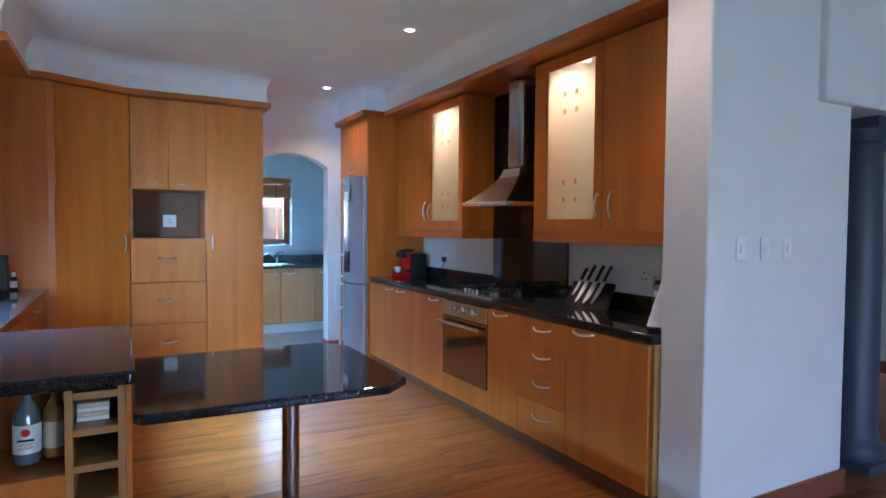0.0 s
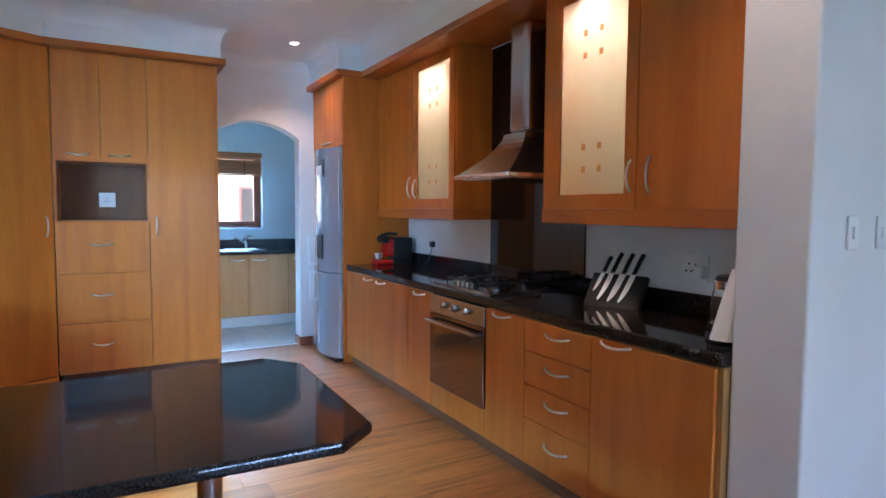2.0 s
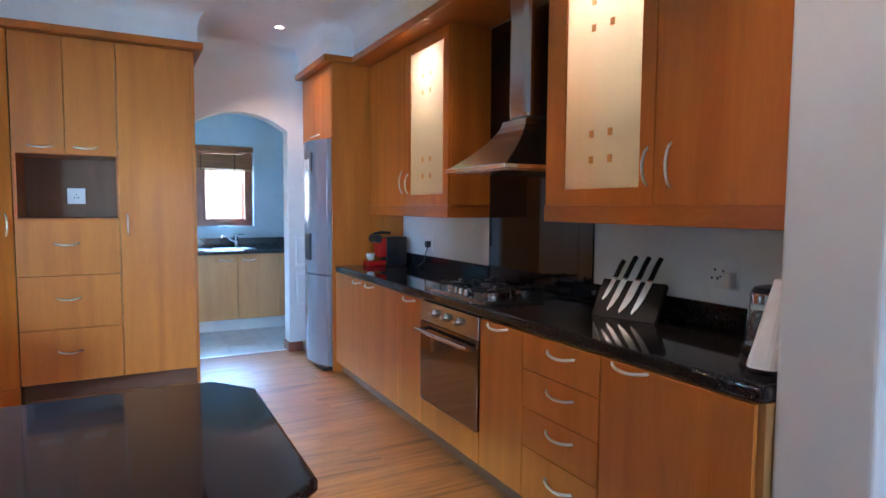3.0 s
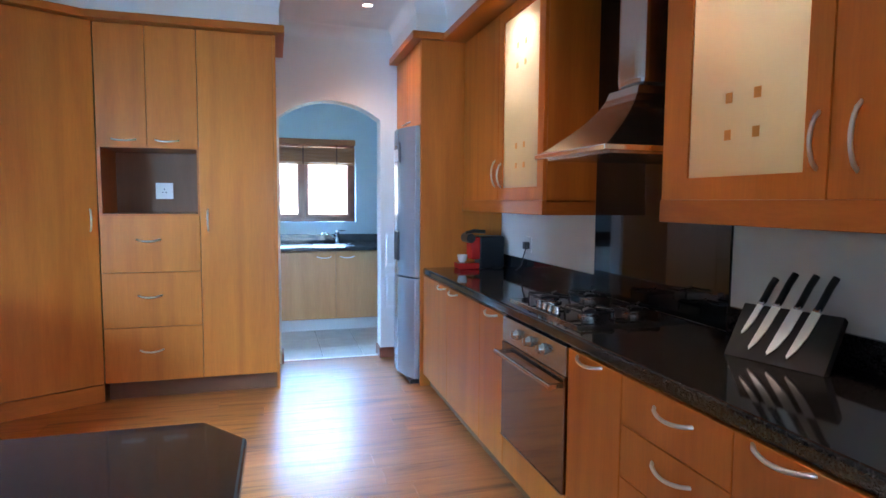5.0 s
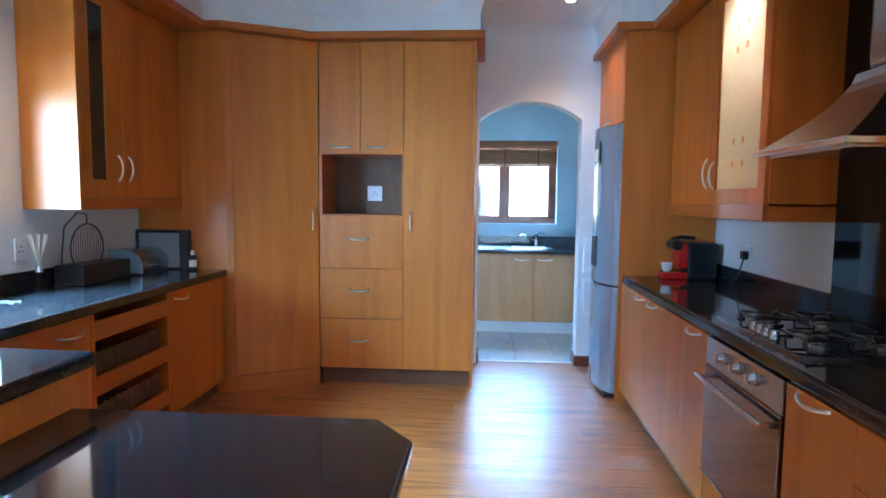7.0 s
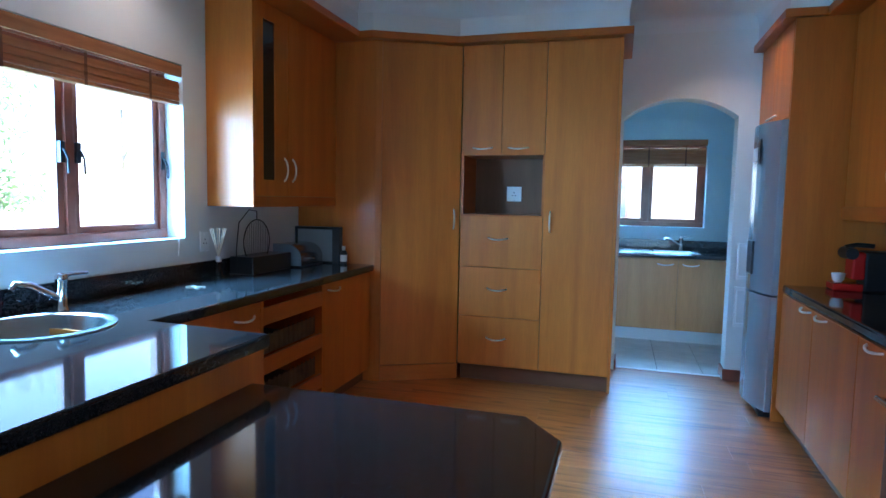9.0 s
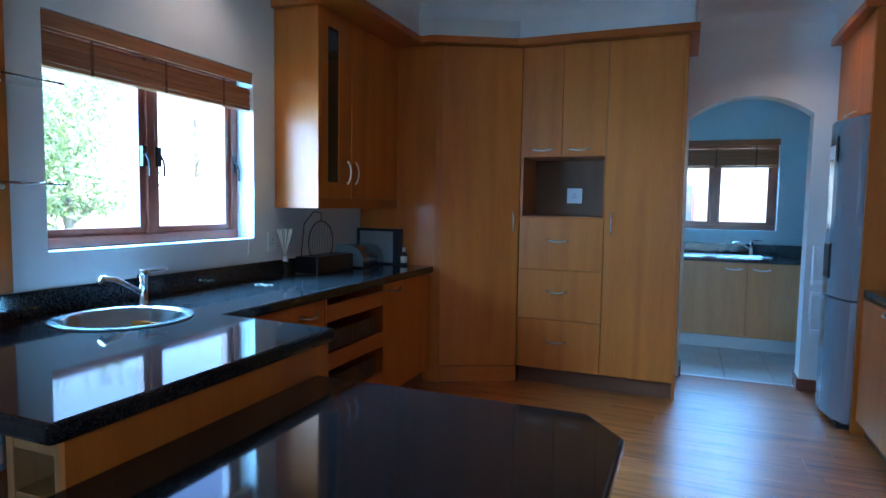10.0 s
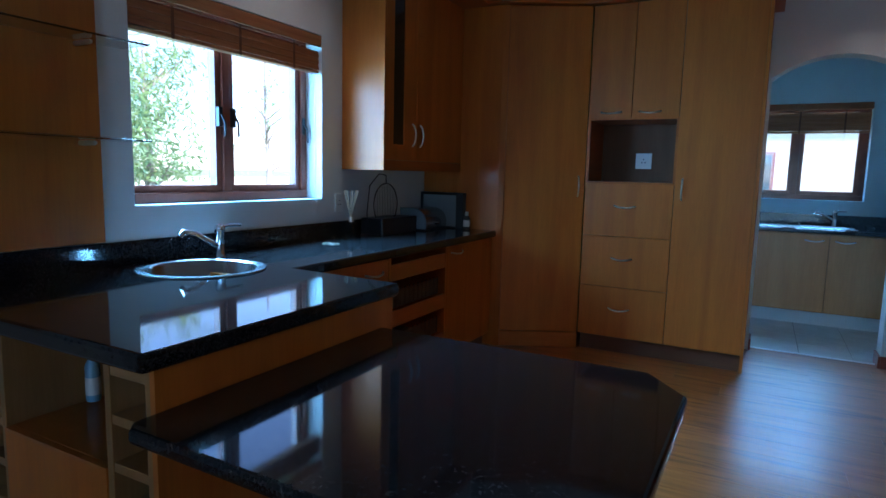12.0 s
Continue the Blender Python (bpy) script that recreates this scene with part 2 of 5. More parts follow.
def lathe(profile, at=(0, 0, 0), n=24, axis="z", bm=None, open_start=False):
    """A turned solid: profile of (radius, height), turned about an axis through at."""
    bm = bm or bmesh.new()
    rings = []
    for r, h in profile:
        ring = []
        for k in range(n):
            a = 2 * math.pi * k / n
            p = (r * math.cos(a), r * math.sin(a), h)
            if axis == "x":
                p = (p[2], p[0], p[1])
            elif axis == "y":
                p = (p[0], p[2], p[1])
            ring.append(bm.verts.new((p[0] + at[0], p[1] + at[1], p[2] + at[2])))
        rings.append(ring)
    for a, b in zip(rings, rings[1:]):
        for k in range(n):
            bm.faces.new((a[k], a[(k + 1) % n], b[(k + 1) % n], b[k]))
    if profile[0][0] > 1e-4 and not open_start:
        bm.faces.new(rings[0][::-1])
    if profile[-1][0] > 1e-4:
        bm.faces.new(rings[-1])
    bmesh.ops.recalc_face_normals(bm, faces=list(bm.faces))
    for f in bm.faces:
        f.smooth = len(f.verts) == 4
    return bm


def tube(pts, r, n=8, bm=None, closed=False, taper=1.0):
    bm = bm or bmesh.new()
    pts = [Vector(p) for p in pts]
    rings, count = [], len(pts)
    for i, p in enumerate(pts):
        a = pts[(i - 1) % count] if closed else pts[max(i - 1, 0)]
        b = pts[(i + 1) % count] if closed else pts[min(i + 1, count - 1)]
        d = (b - a).normalized()
        u = d.cross(Vector((0.31, 0.17, 0.93))).normalized()
        w = d.cross(u)
        rr = r * (1 + (taper - 1) * i / max(count - 1, 1))
        rings.append([bm.verts.new(p + rr * (math.cos(2 * math.pi * k / n) * u + math.sin(2 * math.pi * k / n) * w)) for k in range(n)])
    pairs = list(zip(rings, rings[1:])) + ([(rings[-1], rings[0])] if closed else [])
    for a, b in pairs:
        for k in range(n):
            bm.faces.new((a[k], a[(k + 1) % n], b[(k + 1) % n], b[k]))
    if not closed:
        bm.faces.new(rings[0][::-1])
        bm.faces.new(rings[-1])
    bmesh.ops.recalc_face_normals(bm, faces=list(bm.faces))
    for f in bm.faces:
        f.smooth = len(f.verts) == 4
    return bm


def link(name, bm, material, base=(0, 0, 0), smooth=True):
    bm.transform(Matrix.Translation([-c for c in base]))
    for e in bm.edges:
        e.smooth = not (len(e.link_faces) == 2 and e.calc_face_angle() > radians(50))
    me = bpy.data.meshes.new(name)
    bm.to_mesh(me)
    bm.free()
    me.materials.append(material)
    o = new(name, me)
    o.location = base
    return o


def structure(name, bm, material, label=""):
    return tagged(link(name, bm, material), label, kind="structure")


def thing(name, at, label, category, group=""):
    o = new(name)
    o.location = at
    o.empty_display_size = 0.05
    return tagged(o, label, category, group)


def whole(name, bm, material, at, label, category, group=""):
    return tagged(link(name, bm, material, at), label, category, group)


def world_at(o):
    p = Vector(o.location)
    return p + world_at(o.parent) if o.parent else p


def part(name, bm, material, parent, label=""):
    """One mesh, given in world places, as a part of a thing or of a part."""
    base = world_at(parent)
    o = link(name, bm, material, base)
    o.location = (0, 0, 0)
    o.parent = parent
    return tagged(o, label)


HANDLES = {}


def handle(parent, at, along, out, length=0.17):
    """A bowed satin handle centred at a place on a front; along and out are unit directions."""
    key = (along, out, length)
    if key not in HANDLES:
        a, o = Vector(along), Vector(out)
        pts = []
        for k in range(11):
            u = k / 10 * 2 - 1
            pts.append(a * (u * length / 2) + o * (0.023 * (1 - u * u) + (-0.004 if abs(u) > 0.95 else 0.004)) - Vector((0, 0, 0.012)) * (1 - u * u) * (abs(a.z) < 0.5))
        bm = tube(pts, 0.0062, 8)
        me = bpy.data.meshes.new("handle")
        bm.to_mesh(me)
        bm.free()
        me.materials.append(SATIN)
        me.shade_smooth()
        HANDLES[key] = me
    h = new("handle", HANDLES[key])
    h.parent = parent
    h.location = Vector(at) - world_at(parent)
    tagged(h, "satin nickel bow handle")
    return h

# ---- structure ----
y0, y1, z0, z1 = WIN
structure("wall_west", boxes((XL - 0.22, XL, YS - 0.2, y0, 0, CE), (XL - 0.22, XL, y1, YB + 0.18, 0, CE), (XL - 0.22, XL, y0, y1, 0, z0), (XL - 0.22, XL, y0, y1, z1, CE)), WALL, "cream plastered wall round a timber window")


def arch_wall():
    bm = bmesh.new()
    xa, xb, spring, crown, ya, yb = 1.765, 2.615, 2.085, 2.235, YB, YB + 0.18
    box(bm, XL, xa, ya, yb, 0, CE)
    box(bm, xb, XR, ya, yb, 0, CE)
    n, half, rise = 24, (xb - xa) / 2, crown - spring
    rad = (half * half + rise * rise) / (2 * rise)
    prev = None
    for k in range(n + 1):
        x = xa + (xb - xa) * k / n
        z = crown - rad + math.sqrt(rad * rad - (x - (xa + xb) / 2) ** 2)
        cur = [bm.verts.new((x, yy, zz)) for yy, zz in ((ya, z), (ya, CE), (yb, CE), (yb, z))]
        if prev:
            for i in (0, 2, 3):
                bm.faces.new((prev[i], cur[i], cur[(i + 1) % 4], prev[(i + 1) % 4]))
        prev = cur
    bmesh.ops.recalc_face_normals(bm, faces=list(bm.faces))
    return bm


structure("wall_north", arch_wall(), WALL, "plastered wall with a shallow arched doorway")
structure("wall_east", boxes((XR, XR + 0.2, 2.10, YB + 0.18, 0, CE)), WALL, "cream plastered wall behind the cooker")
stub = prism([(2.828, 2.10), (2.828, 1.845), (3.95, 1.845), (3.95, 2.10)], 0, CE, 0.012)
structure("wall_stub", stub, WALL, "white plastered wall end with light switches")
structure("wall_beam", boxes((3.64, XE, 1.80, 2.16, 2.07, CE), bev=0.012), WALL, "plastered beam over an opening")
gx0, gx1, gz0, gz1 = GLAZ
structure("wall_south", boxes((XL, gx0, YS - 0.2, YS, 0, CE), (gx1, XE, YS - 0.2, YS, 0, CE), (gx0, gx1, YS - 0.2, YS, gz1, CE)), WALL)
structure("wall_far_east", boxes((XE, XE + 0.2, YS - 0.2, 7.0, 0, CE)), WALL)
structure("wall_far_north", boxes((XR + 0.2, XE, 5.2, 5.4, 0, CE)), WALL)
structure("ceiling", boxes((XL - 0.2, XE + 0.2, YS - 0.2, YB + 0.18, CE, CE + 0.15)), CEILING, "white painted ceiling")
structure("floor", boxes((XL - 0.2, XE + 0.2, YS - 0.2, YB + 0.09, -0.15, -0.012)), PLANK, "reddish wooden laminate floor")

# scullery shell
sx0, sx1, sz0, sz1 = SWIN
structure("wall_scullery_north", boxes((0.7, sx0, YN, YN + 0.22, 0, CE), (sx1, 3.4, YN, YN + 0.22, 0, CE), (sx0, sx1, YN, YN + 0.22, 0, sz0), (sx0, sx1, YN, YN + 0.22, sz1, CE)), SCULLERY, "pale blue scullery wall with a window")
structure("wall_scullery_west", boxes((0.5, 0.7, YB + 0.18, YN + 0.22, 0, CE)), SCULLERY)
structure("wall_scullery_east", boxes((3.4, 3.6, YB + 0.18, YN + 0.22, 0, CE)), SCULLERY)
structure("ceiling_scullery", boxes((0.5, 3.6, YB + 0.18, YN + 0.22, CE, CE + 0.15)), CEILING)
scullery_floor = structure("floor_scullery", boxes((0.5, 3.6, YB + 0.09, YN + 0.22, -0.15, -0.010)), GROUT, "grey ceramic tile floor")
structure("threshold_trim", boxes((1.765, 2.615, YB + 0.075, YB + 0.105, -0.01, 0.006), bev=0.002), SATIN)

# bulkheads over the cupboards
structure("bulkhead_west", prism([(XL, 4.69), (-0.13, 4.69), (-0.13, 5.72), (-0.01, 5.72), (0.565, 6.02), (1.77, 6.02), (1.77, YB), (XL, YB)], 2.612, CE), WALL, "painted bulkhead above the cupboards")
structure("bulkhead_east", prism([(2.72, YB), (2.72, 5.86), (2.95, 5.86), (2.95, 2.10), (XR, 2.10), (XR, YB)], 2.612, CE), WALL, "painted bulkhead above the cupboards")


def cove(path, r, normals_left=True):
    """A concave cornice that follows a plan path just under the ceiling; the wall lies to the path's right."""
    bm, rows = bmesh.new(), []
    pts = [Vector(p) for p in path]
    for i, p in enumerate(pts):
        d1 = (p - pts[i - 1]).normalized() if i else (pts[1] - p).normalized()
        d2 = (pts[i + 1] - p).normalized() if i + 1 < len(pts) else d1
        n1, n2 = Vector((-d1.y, d1.x)), Vector((-d2.y, d2.x))
        m = (n1 + n2) / (1 + n1.dot(n2))
        row = []
        for k in range(9):
            a = math.pi / 2 * k / 8
            off, h = r * (1 - math.cos(a)), CE - r + r * math.sin(a)
            row.append(bm.verts.new((p.x + m.x * (off + 0.004), p.y + m.y * (off + 0.004), h - 0.001)))
        row.append(bm.verts.new((p.x + m.x * 0.001, p.y + m.y * 0.001, CE - 0.001)))
        rows.append(row)
    for a, b in zip(rows, rows[1:]):
        for k in range(9):
            bm.faces.new((a[k], b[k], b[k + 1], a[k + 1])).smooth = True
    bmesh.ops.recalc_face_normals(bm, faces=list(bm.faces))
    return bm


structure("cornice_trim", cove([(2.95, 2.10), (2.95, 5.86), (2.72, 5.86), (2.72, YB), (1.77, YB), (1.77, 6.02), (0.565, 6.02), (-0.01, 5.72), (-0.13, 5.72), (-0.13, 4.69), (XL, 4.69), (XL, -3.4)], 0.13), CEILING, "concave plaster cornice under the ceiling")
structure("cornice_trim_stub", cove([(3.64, 1.845), (2.828, 1.845), (2.828, 2.10)], 0.10), CEILING)

# skirtings
structure("baseboard_stub", boxes((2.813, 3.968, 1.828, 1.845, 0, 0.125), (3.95, 3.968, 1.845, 2.10, 0, 0.125), bev=0.004), MAHOG, "dark varnished timber skirting")
structure("baseboard_arch", boxes((2.615, 2.74, YB - 0.016, YB, 0, 0.09), (2.599, 2.615, YB - 0.016, YB + 0.18, 0, 0.09), (1.765, 1.781, YB - 0.016, YB + 0.18, 0, 0.09), bev=0.003), MAHOG, "dark varnished timber skirting")
structure("baseboard_far", boxes((XR + 0.2, XE, 5.182, 5.2, 0, 0.12), (XE - 0.018, XE, 2.2, 5.18, 0, 0.12)), MAHOG)


def window(name, horizontal, lo, hi, z0, z1, depth, outward, label, latch=True):
    """A two-light timber window; horizontal is the axis along the wall."""
    def b(u0, u1, v0, v1, za, zb, bev=0.004):
        return boxes((v0, v1, u0, u1, za, zb), bev=bev) if horizontal == "y" else boxes((u0, u1, v0, v1, za, zb), bev=bev)
    v0, v1 = sorted((depth, depth + outward * 0.06))
    t = 0.05
    w = new(name)
    w.location = (depth, (lo + hi) / 2, z0) if horizontal == "y" else ((lo + hi) / 2, depth, z0)
    tagged(w, label, kind="structure")
    mid = (lo + hi) / 2
    part("window_frame", b(lo, hi, v0, v1, z0, z0 + t), MAHOG, w)
    part("window_frame", b(lo, hi, v0, v1, z1 - t, z1), MAHOG, w)
    for u in (lo, mid - t / 2, hi - t):
        part("window_frame", b(u, u + t, v0 + 0.002, v1 - 0.002, z0 + t, z1 - t), MAHOG, w)
    for a, c in ((lo + t, mid - t / 2), (mid + t / 2, hi - t)):
        s = 0.035
        sash = part("sash", boxes(*[((v0 - 0.01, v1 - 0.02, p, q, r, k) if horizontal == "y" else (p, q, v0 - 0.01, v1 - 0.02, r, k)) for p, q, r, k in (
            (a, a + s, z0 + t, z1 - t), (c - s, c, z0 + t, z1 - t), (a + s, c - s, z0 + t, z0 + t + s), (a + s, c - s, z1 - t - s, z1 - t))]), MAHOG, w)
        pane = part("pane", b(a + s, c - s, (v0 + v1) / 2 - 0.003, (v0 + v1) / 2 + 0.003, z0 + t + s, z1 - t - s, 0), PANE, sash)
        pane.visible_shadow = False
    if latch:
        for u in (mid - 0.045, mid + 0.045, hi - 0.03):
            x = v1 + 0.012
            bm = tube([(x - 0.02, u, 1.60), (x, u, 1.60), (x + 0.012, u + 0.01, 1.56), (x + 0.012, u + 0.012, 1.49)], 0.006, 8)
            box(bm, x - 0.03, x - 0.008, u - 0.012, u + 0.012, 1.54, 1.64)
            part("latch", bm, BLACKP, w, "window latch")
    return w


window("window_1", "y", WIN[0], WIN[1], WIN[2], WIN[3], XL - 0.12, -1, "dark red timber two-light window over the sink")
window("window_2", "x", SWIN[0], SWIN[1], SWIN[2], SWIN[3], YN + 0.12, 1, "dark timber two-light window over a scullery sink", False)
glazed = new("window_3")
glazed.location = (2.45, YS - 0.1, 0)
tagged(glazed, "wide glazed timber doors", kind="structure")
for k in range(5):
    gx = gx0 + (gx1 - gx0 - 0.07) * k / 4
    part("window_frame", boxes((gx, gx + 0.07, YS - 0.14, YS - 0.06, 0, gz1), bev=0.004), MAHOG, glazed)
for k in range(4):
    ga = gx0 + (gx1 - gx0 - 0.07) * k / 4 + 0.07
    gb = gx0 + (gx1 - gx0 - 0.07) * (k + 1) / 4
    part("window_frame", boxes((ga, gb, YS - 0.13, YS - 0.07, 0, 0.12), (ga, gb, YS - 0.13, YS - 0.07, gz1 - 0.08, gz1)), MAHOG, glazed)
    part("pane", boxes((ga, gb, YS - 0.103, YS - 0.097, 0.12, gz1 - 0.08)), PANE, glazed).visible_shadow = False


def blind(at, axis, lo, hi, ztop, zbot, label):
    """A raised wooden venetian blind: valance, stacked slats, cords."""
    d = thing("venetian_blind", ((at, (lo + hi) / 2, zbot) if axis == "y" else ((lo + hi) / 2, at, zbot)), label, "blind")
    sgn = 1 if axis == "y" else -1

    def b(u0, u1, v0, v1, za, zb, bev=0.0):
        p, q = sorted((at + sgn * v0, at + sgn * v1))
        return boxes((p, q, u0, u1, za, zb), bev=bev) if axis == "y" else boxes((u0, u1, p, q, za, zb), bev=bev)
    part("valance", b(lo, hi, 0.02, 0.035, ztop - 0.065, ztop, 0.003), BLINDWOOD, d)
    part("head_rail", b(lo + 0.01, hi - 0.01, -0.025, 0.015, ztop - 0.045, ztop - 0.005), SATIN, d)
    n = max(9, round((ztop - 0.092 - zbot) / 0.0145))
    for k in range(n):
        z = zbot + 0.022 + (ztop - 0.092 - zbot - 0.022) * k / n
        part("slat", b(lo + 0.008, hi - 0.008, -0.03 - 0.004 * (k % 2), 0.022 - 0.003 * (k % 3), z, z + 0.0138), BLINDWOOD, d)
    part("bottom_rail", b(lo + 0.008, hi - 0.008, -0.03, 0.022, zbot, zbot + 0.018, 0.003), BLINDWOOD, d)
    for f in (0.18, 0.5, 0.82):
        u = lo + (hi - lo) * f
        part("ladder_tape", b(u - 0.008, u + 0.008, 0.0225, 0.024, zbot - 0.002, ztop - 0.065), DARKWOOD, d)
    return d


bl = blind(XL - 0.035, "y", WIN[0] + 0.004, WIN[1] - 0.004, 2.125, 1.905, "reddish wooden venetian blind raised over the window")
part("pull_cord", tube([(XL - 0.02, 4.45, 1.93), (XL - 0.015, 4.462, 1.5), (XL - 0.012, 4.45, 1.2), (XL + 0.012, 4.44, 1.14), (XL + 0.012, 4.43, 1.05)], 0.0025, 6), WHITE, bl)
blind(YN + 0.03, "x", SWIN[0] + 0.004, SWIN[1] - 0.004, 2.085, 1.80, "wooden venetian blind half raised over the scullery window")

# ---- fitted kitchen, cooker side ----
F = 2.775      # cupboard fronts on the cooker side
LAB = "cherry-veneered base cupboard under the black worktop"


def base_east(name, ya, yb, label, category="cupboard", kick=True):
    c = thing(name, ((F + XR) / 2, (ya + yb) / 2, 0), label, category, "fitted kitchen cupboards")
    part("body", boxes((F + 0.022, XR - 0.004, ya + 0.001, yb - 0.001, 0.10, 0.849)), PALE, c)
    part("plinth", boxes((F + 0.06, F + 0.075, ya, yb, 0, 0.10)), DARKWOOD, c, "dark recessed plinth")
    return c


def door_east(c, ya, yb, za, zb, hy=None, hz=None, upright=False, x=F, name="door"):
    d = part(name, boxes((x, x + 0.019, ya + 0.0016, yb - 0.0016, za + 0.0014, zb - 0.0014), bev=0.003), WOOD, c)
    if hy is not None:
        handle(d, (x, hy, hz), (0, 0, 1) if upright else (0, 1, 0), (-1, 0, 0))
    return d


c = base_east("base_cupboard", 4.57, 5.845, "double-door cherry base cupboard beside the fridge panel")
door_east(c, 4.57, 5.20, 0.10, 0.846, 5.06, 0.828)
door_east(c, 5.20, 5.83, 0.10, 0.846, 5.32, 0.828)
c = base_east("base_cupboard", 4.22, 4.57, "narrow cherry base cupboard beside the oven")
door_east(c, 4.22, 4.57, 0.10, 0.846, 4.395, 0.828)
c = base_east("base_cupboard", 3.21, 3.57, "narrow cherry base cupboard between oven and drawers")
door_east(c, 3.21, 3.57, 0.10, 0.846, 3.415, 0.832)
c = base_east("drawer_unit", 2.73, 3.21, "cherry base unit with four drawers", "drawers")
for za, zb in ((0.685, 0.846), (0.513, 0.685), (0.34, 0.513), (0.10, 0.34)):
    door_east(c, 2.73, 3.21, za, zb, 2.958, (za + zb) / 2 + 0.032, name="drawer")
c = base_east("base_cupboard", 2.10, 2.73, "wide cherry base cupboard beside the wall end")
door_east(c, 2.12, 2.73, 0.10, 0.846, 2.588, 0.835)

# oven
ov = thing("oven", ((F + XR) / 2, 3.895, 0), "built-in steel oven with dark glass door", "oven")
part("body", boxes((F + 0.022, XR - 0.01, 3.575, 4.215, 0.10, 0.849)), GAP_SHADE, ov)
part("plinth", boxes((F + 0.06, F + 0.075, 3.57, 4.22, 0, 0.10)), DARKWOOD, ov)
part("filler_panel", boxes((F, F + 0.019, 3.573, 4.217, 0.102, 0.262), bev=0.003), WOOD, ov, "cherry filler panel")
part("control_panel", boxes((F - 0.008, F + 0.02, 3.575, 4.215, 0.73, 0.847), bev=0.003), STEEL, ov, "brushed steel control panel")
od = part("door", boxes((F - 0.012, F + 0.02, 3.575, 4.215, 0.266, 0.728), bev=0.004), OVENGLASS, ov, "dark reflective glass oven door")
part("trim", boxes((F - 0.015, F - 0.011, 3.575, 4.215, 0.266, 0.272)), STEEL, od)
hb = tube([(F - 0.055, 3.60, 0.685), (F - 0.055, 4.19, 0.685)], 0.011, 10)
box(hb, F - 0.056, F - 0.012, 3.61, 3.63, 0.677, 0.693)
box(hb, F - 0.056, F - 0.012, 4.16, 4.18, 0.677, 0.693)
part("handle", hb, STEEL, od, "steel bar handle")
for ky in (3.76, 3.895, 4.03):
    part("knob", lathe([(0.024, 0), (0.024, -0.008), (0.019, -0.012), (0.017, -0.032), (0.0, -0.034)], (F - 0.008, ky, 0.795), 20, "x"), STEEL, ov)

# worktop, upstand, glass splashback
wt = thing("worktop", (3.1, 3.95, 0.86), "polished black granite worktop along the cooker wall", "worktop")
part("slab", prism([(2.795 - 0.02, 2.10), (XR - 0.003, 2.10), (XR - 0.003, 5.845), (2.775, 5.845)], 0.85, TOP, 0.012), GRANITE, wt)
for ya, yb in ((2.103, 3.45), (4.455, 5.842)):
    part("upstand", boxes((XR - 0.024, XR - 0.003, ya, yb, TOP, 1.0), bev=0.003), GRANITE, wt)
whole("splashback", boxes((XR - 0.012, XR - 0.002, 3.452, 4.453, TOP, 2.55), bev=0.002), BLACKGLASS, (XR - 0.007, 3.95, TOP), "glossy black glass splashback behind the hob", "splashback")

# hob
hob = thing("gas_hob", (3.08, 3.98, TOP), "black glass gas hob with steel edge", "hob")
part("plate", boxes((2.85, 3.34, 3.64, 4.32, TOP + 0.001, TOP + 0.009), bev=0.003), BLACKGLASS, hob)
part("edge_trim", boxes((2.845, 2.851, 3.635, 4.325, TOP, TOP + 0.010), (2.851, 3.345, 3.635, 3.641, TOP, TOP + 0.010), (2.851, 3.345, 4.319, 4.325, TOP, TOP + 0.010)), STEEL, hob)
for bx, by, br in ((2.99, 4.18, 0.05), (3.21, 4.18, 0.035), (2.99, 3.80, 0.035), (3.21, 3.80, 0.042)):
    burner = part("burner", lathe([(br + 0.012, 0), (br + 0.012, 0.008), (br, 0.014), (br, 0.022), (br - 0.006, 0.026), (0, 0.027)], (bx, by, TOP + 0.009), 20), STEEL, hob)
    part("cap", lathe([(br - 0.008, 0), (br - 0.008, 0.006), (br - 0.014, 0.009), (0, 0.009)], (bx, by, TOP + 0.036), 20), BLACKP, burner)
    g = bmesh.new()
    for k in range(4):
        a = math.pi / 4 + k * math.pi / 2
        dx, dy = math.cos(a), math.sin(a)
        tube([(bx + dx * 0.02, by + dy * 0.02, TOP + 0.050), (bx + dx * 0.10, by + dy * 0.10, TOP + 0.050), (bx + dx * 0.105, by + dy * 0.105, TOP + 0.009)], 0.005, 6, g)
    tube([(bx + 0.105 * math.cos(2 * math.pi * k / 4 + math.pi / 4), by + 0.105 * math.sin(2 * math.pi * k / 4 + math.pi / 4), TOP + 0.042) for k in range(4)], 0.005, 6, g, True)
    part("pan_support", g, BLACKP, hob)
for k in range(4):
    part("knob", lathe([(0.019, 0), (0.019, 0.006), (0.016, 0.010), (0.015, 0.030), (0.0, 0.031)], (2.89, 3.90 + 0.055 * k, TOP + 0.009), 18), STEEL, hob)

# extractor hood
hood = thing("extractor_hood", (3.2, 3.84, 1.57), "brushed steel chimney extractor hood over the hob", "extractor hood")
hb0, hb1 = 3.525, 4.11


def loft(rings):
    bm, prev = bmesh.new(), None
    first = last = None
    for ring in rings:
        cur = [bm.verts.new(p) for p in ring]
        if prev:
            for k in range(len(cur)):
                bm.faces.new((prev[k], prev[(k + 1) % len(cur)], cur[(k + 1) % len(cur)], cur[k]))
        else:
            first = cur
        prev = last = cur
    bm.faces.new(first[::-1])
    bm.faces.new(last)
    bmesh.ops.recalc_face_normals(bm, faces=list(bm.faces))
    return bm


def rect(xa, xb, ya, yb, z):
    return [(xa, ya, z), (xb, ya, z), (xb, yb, z), (xa, yb, z)]


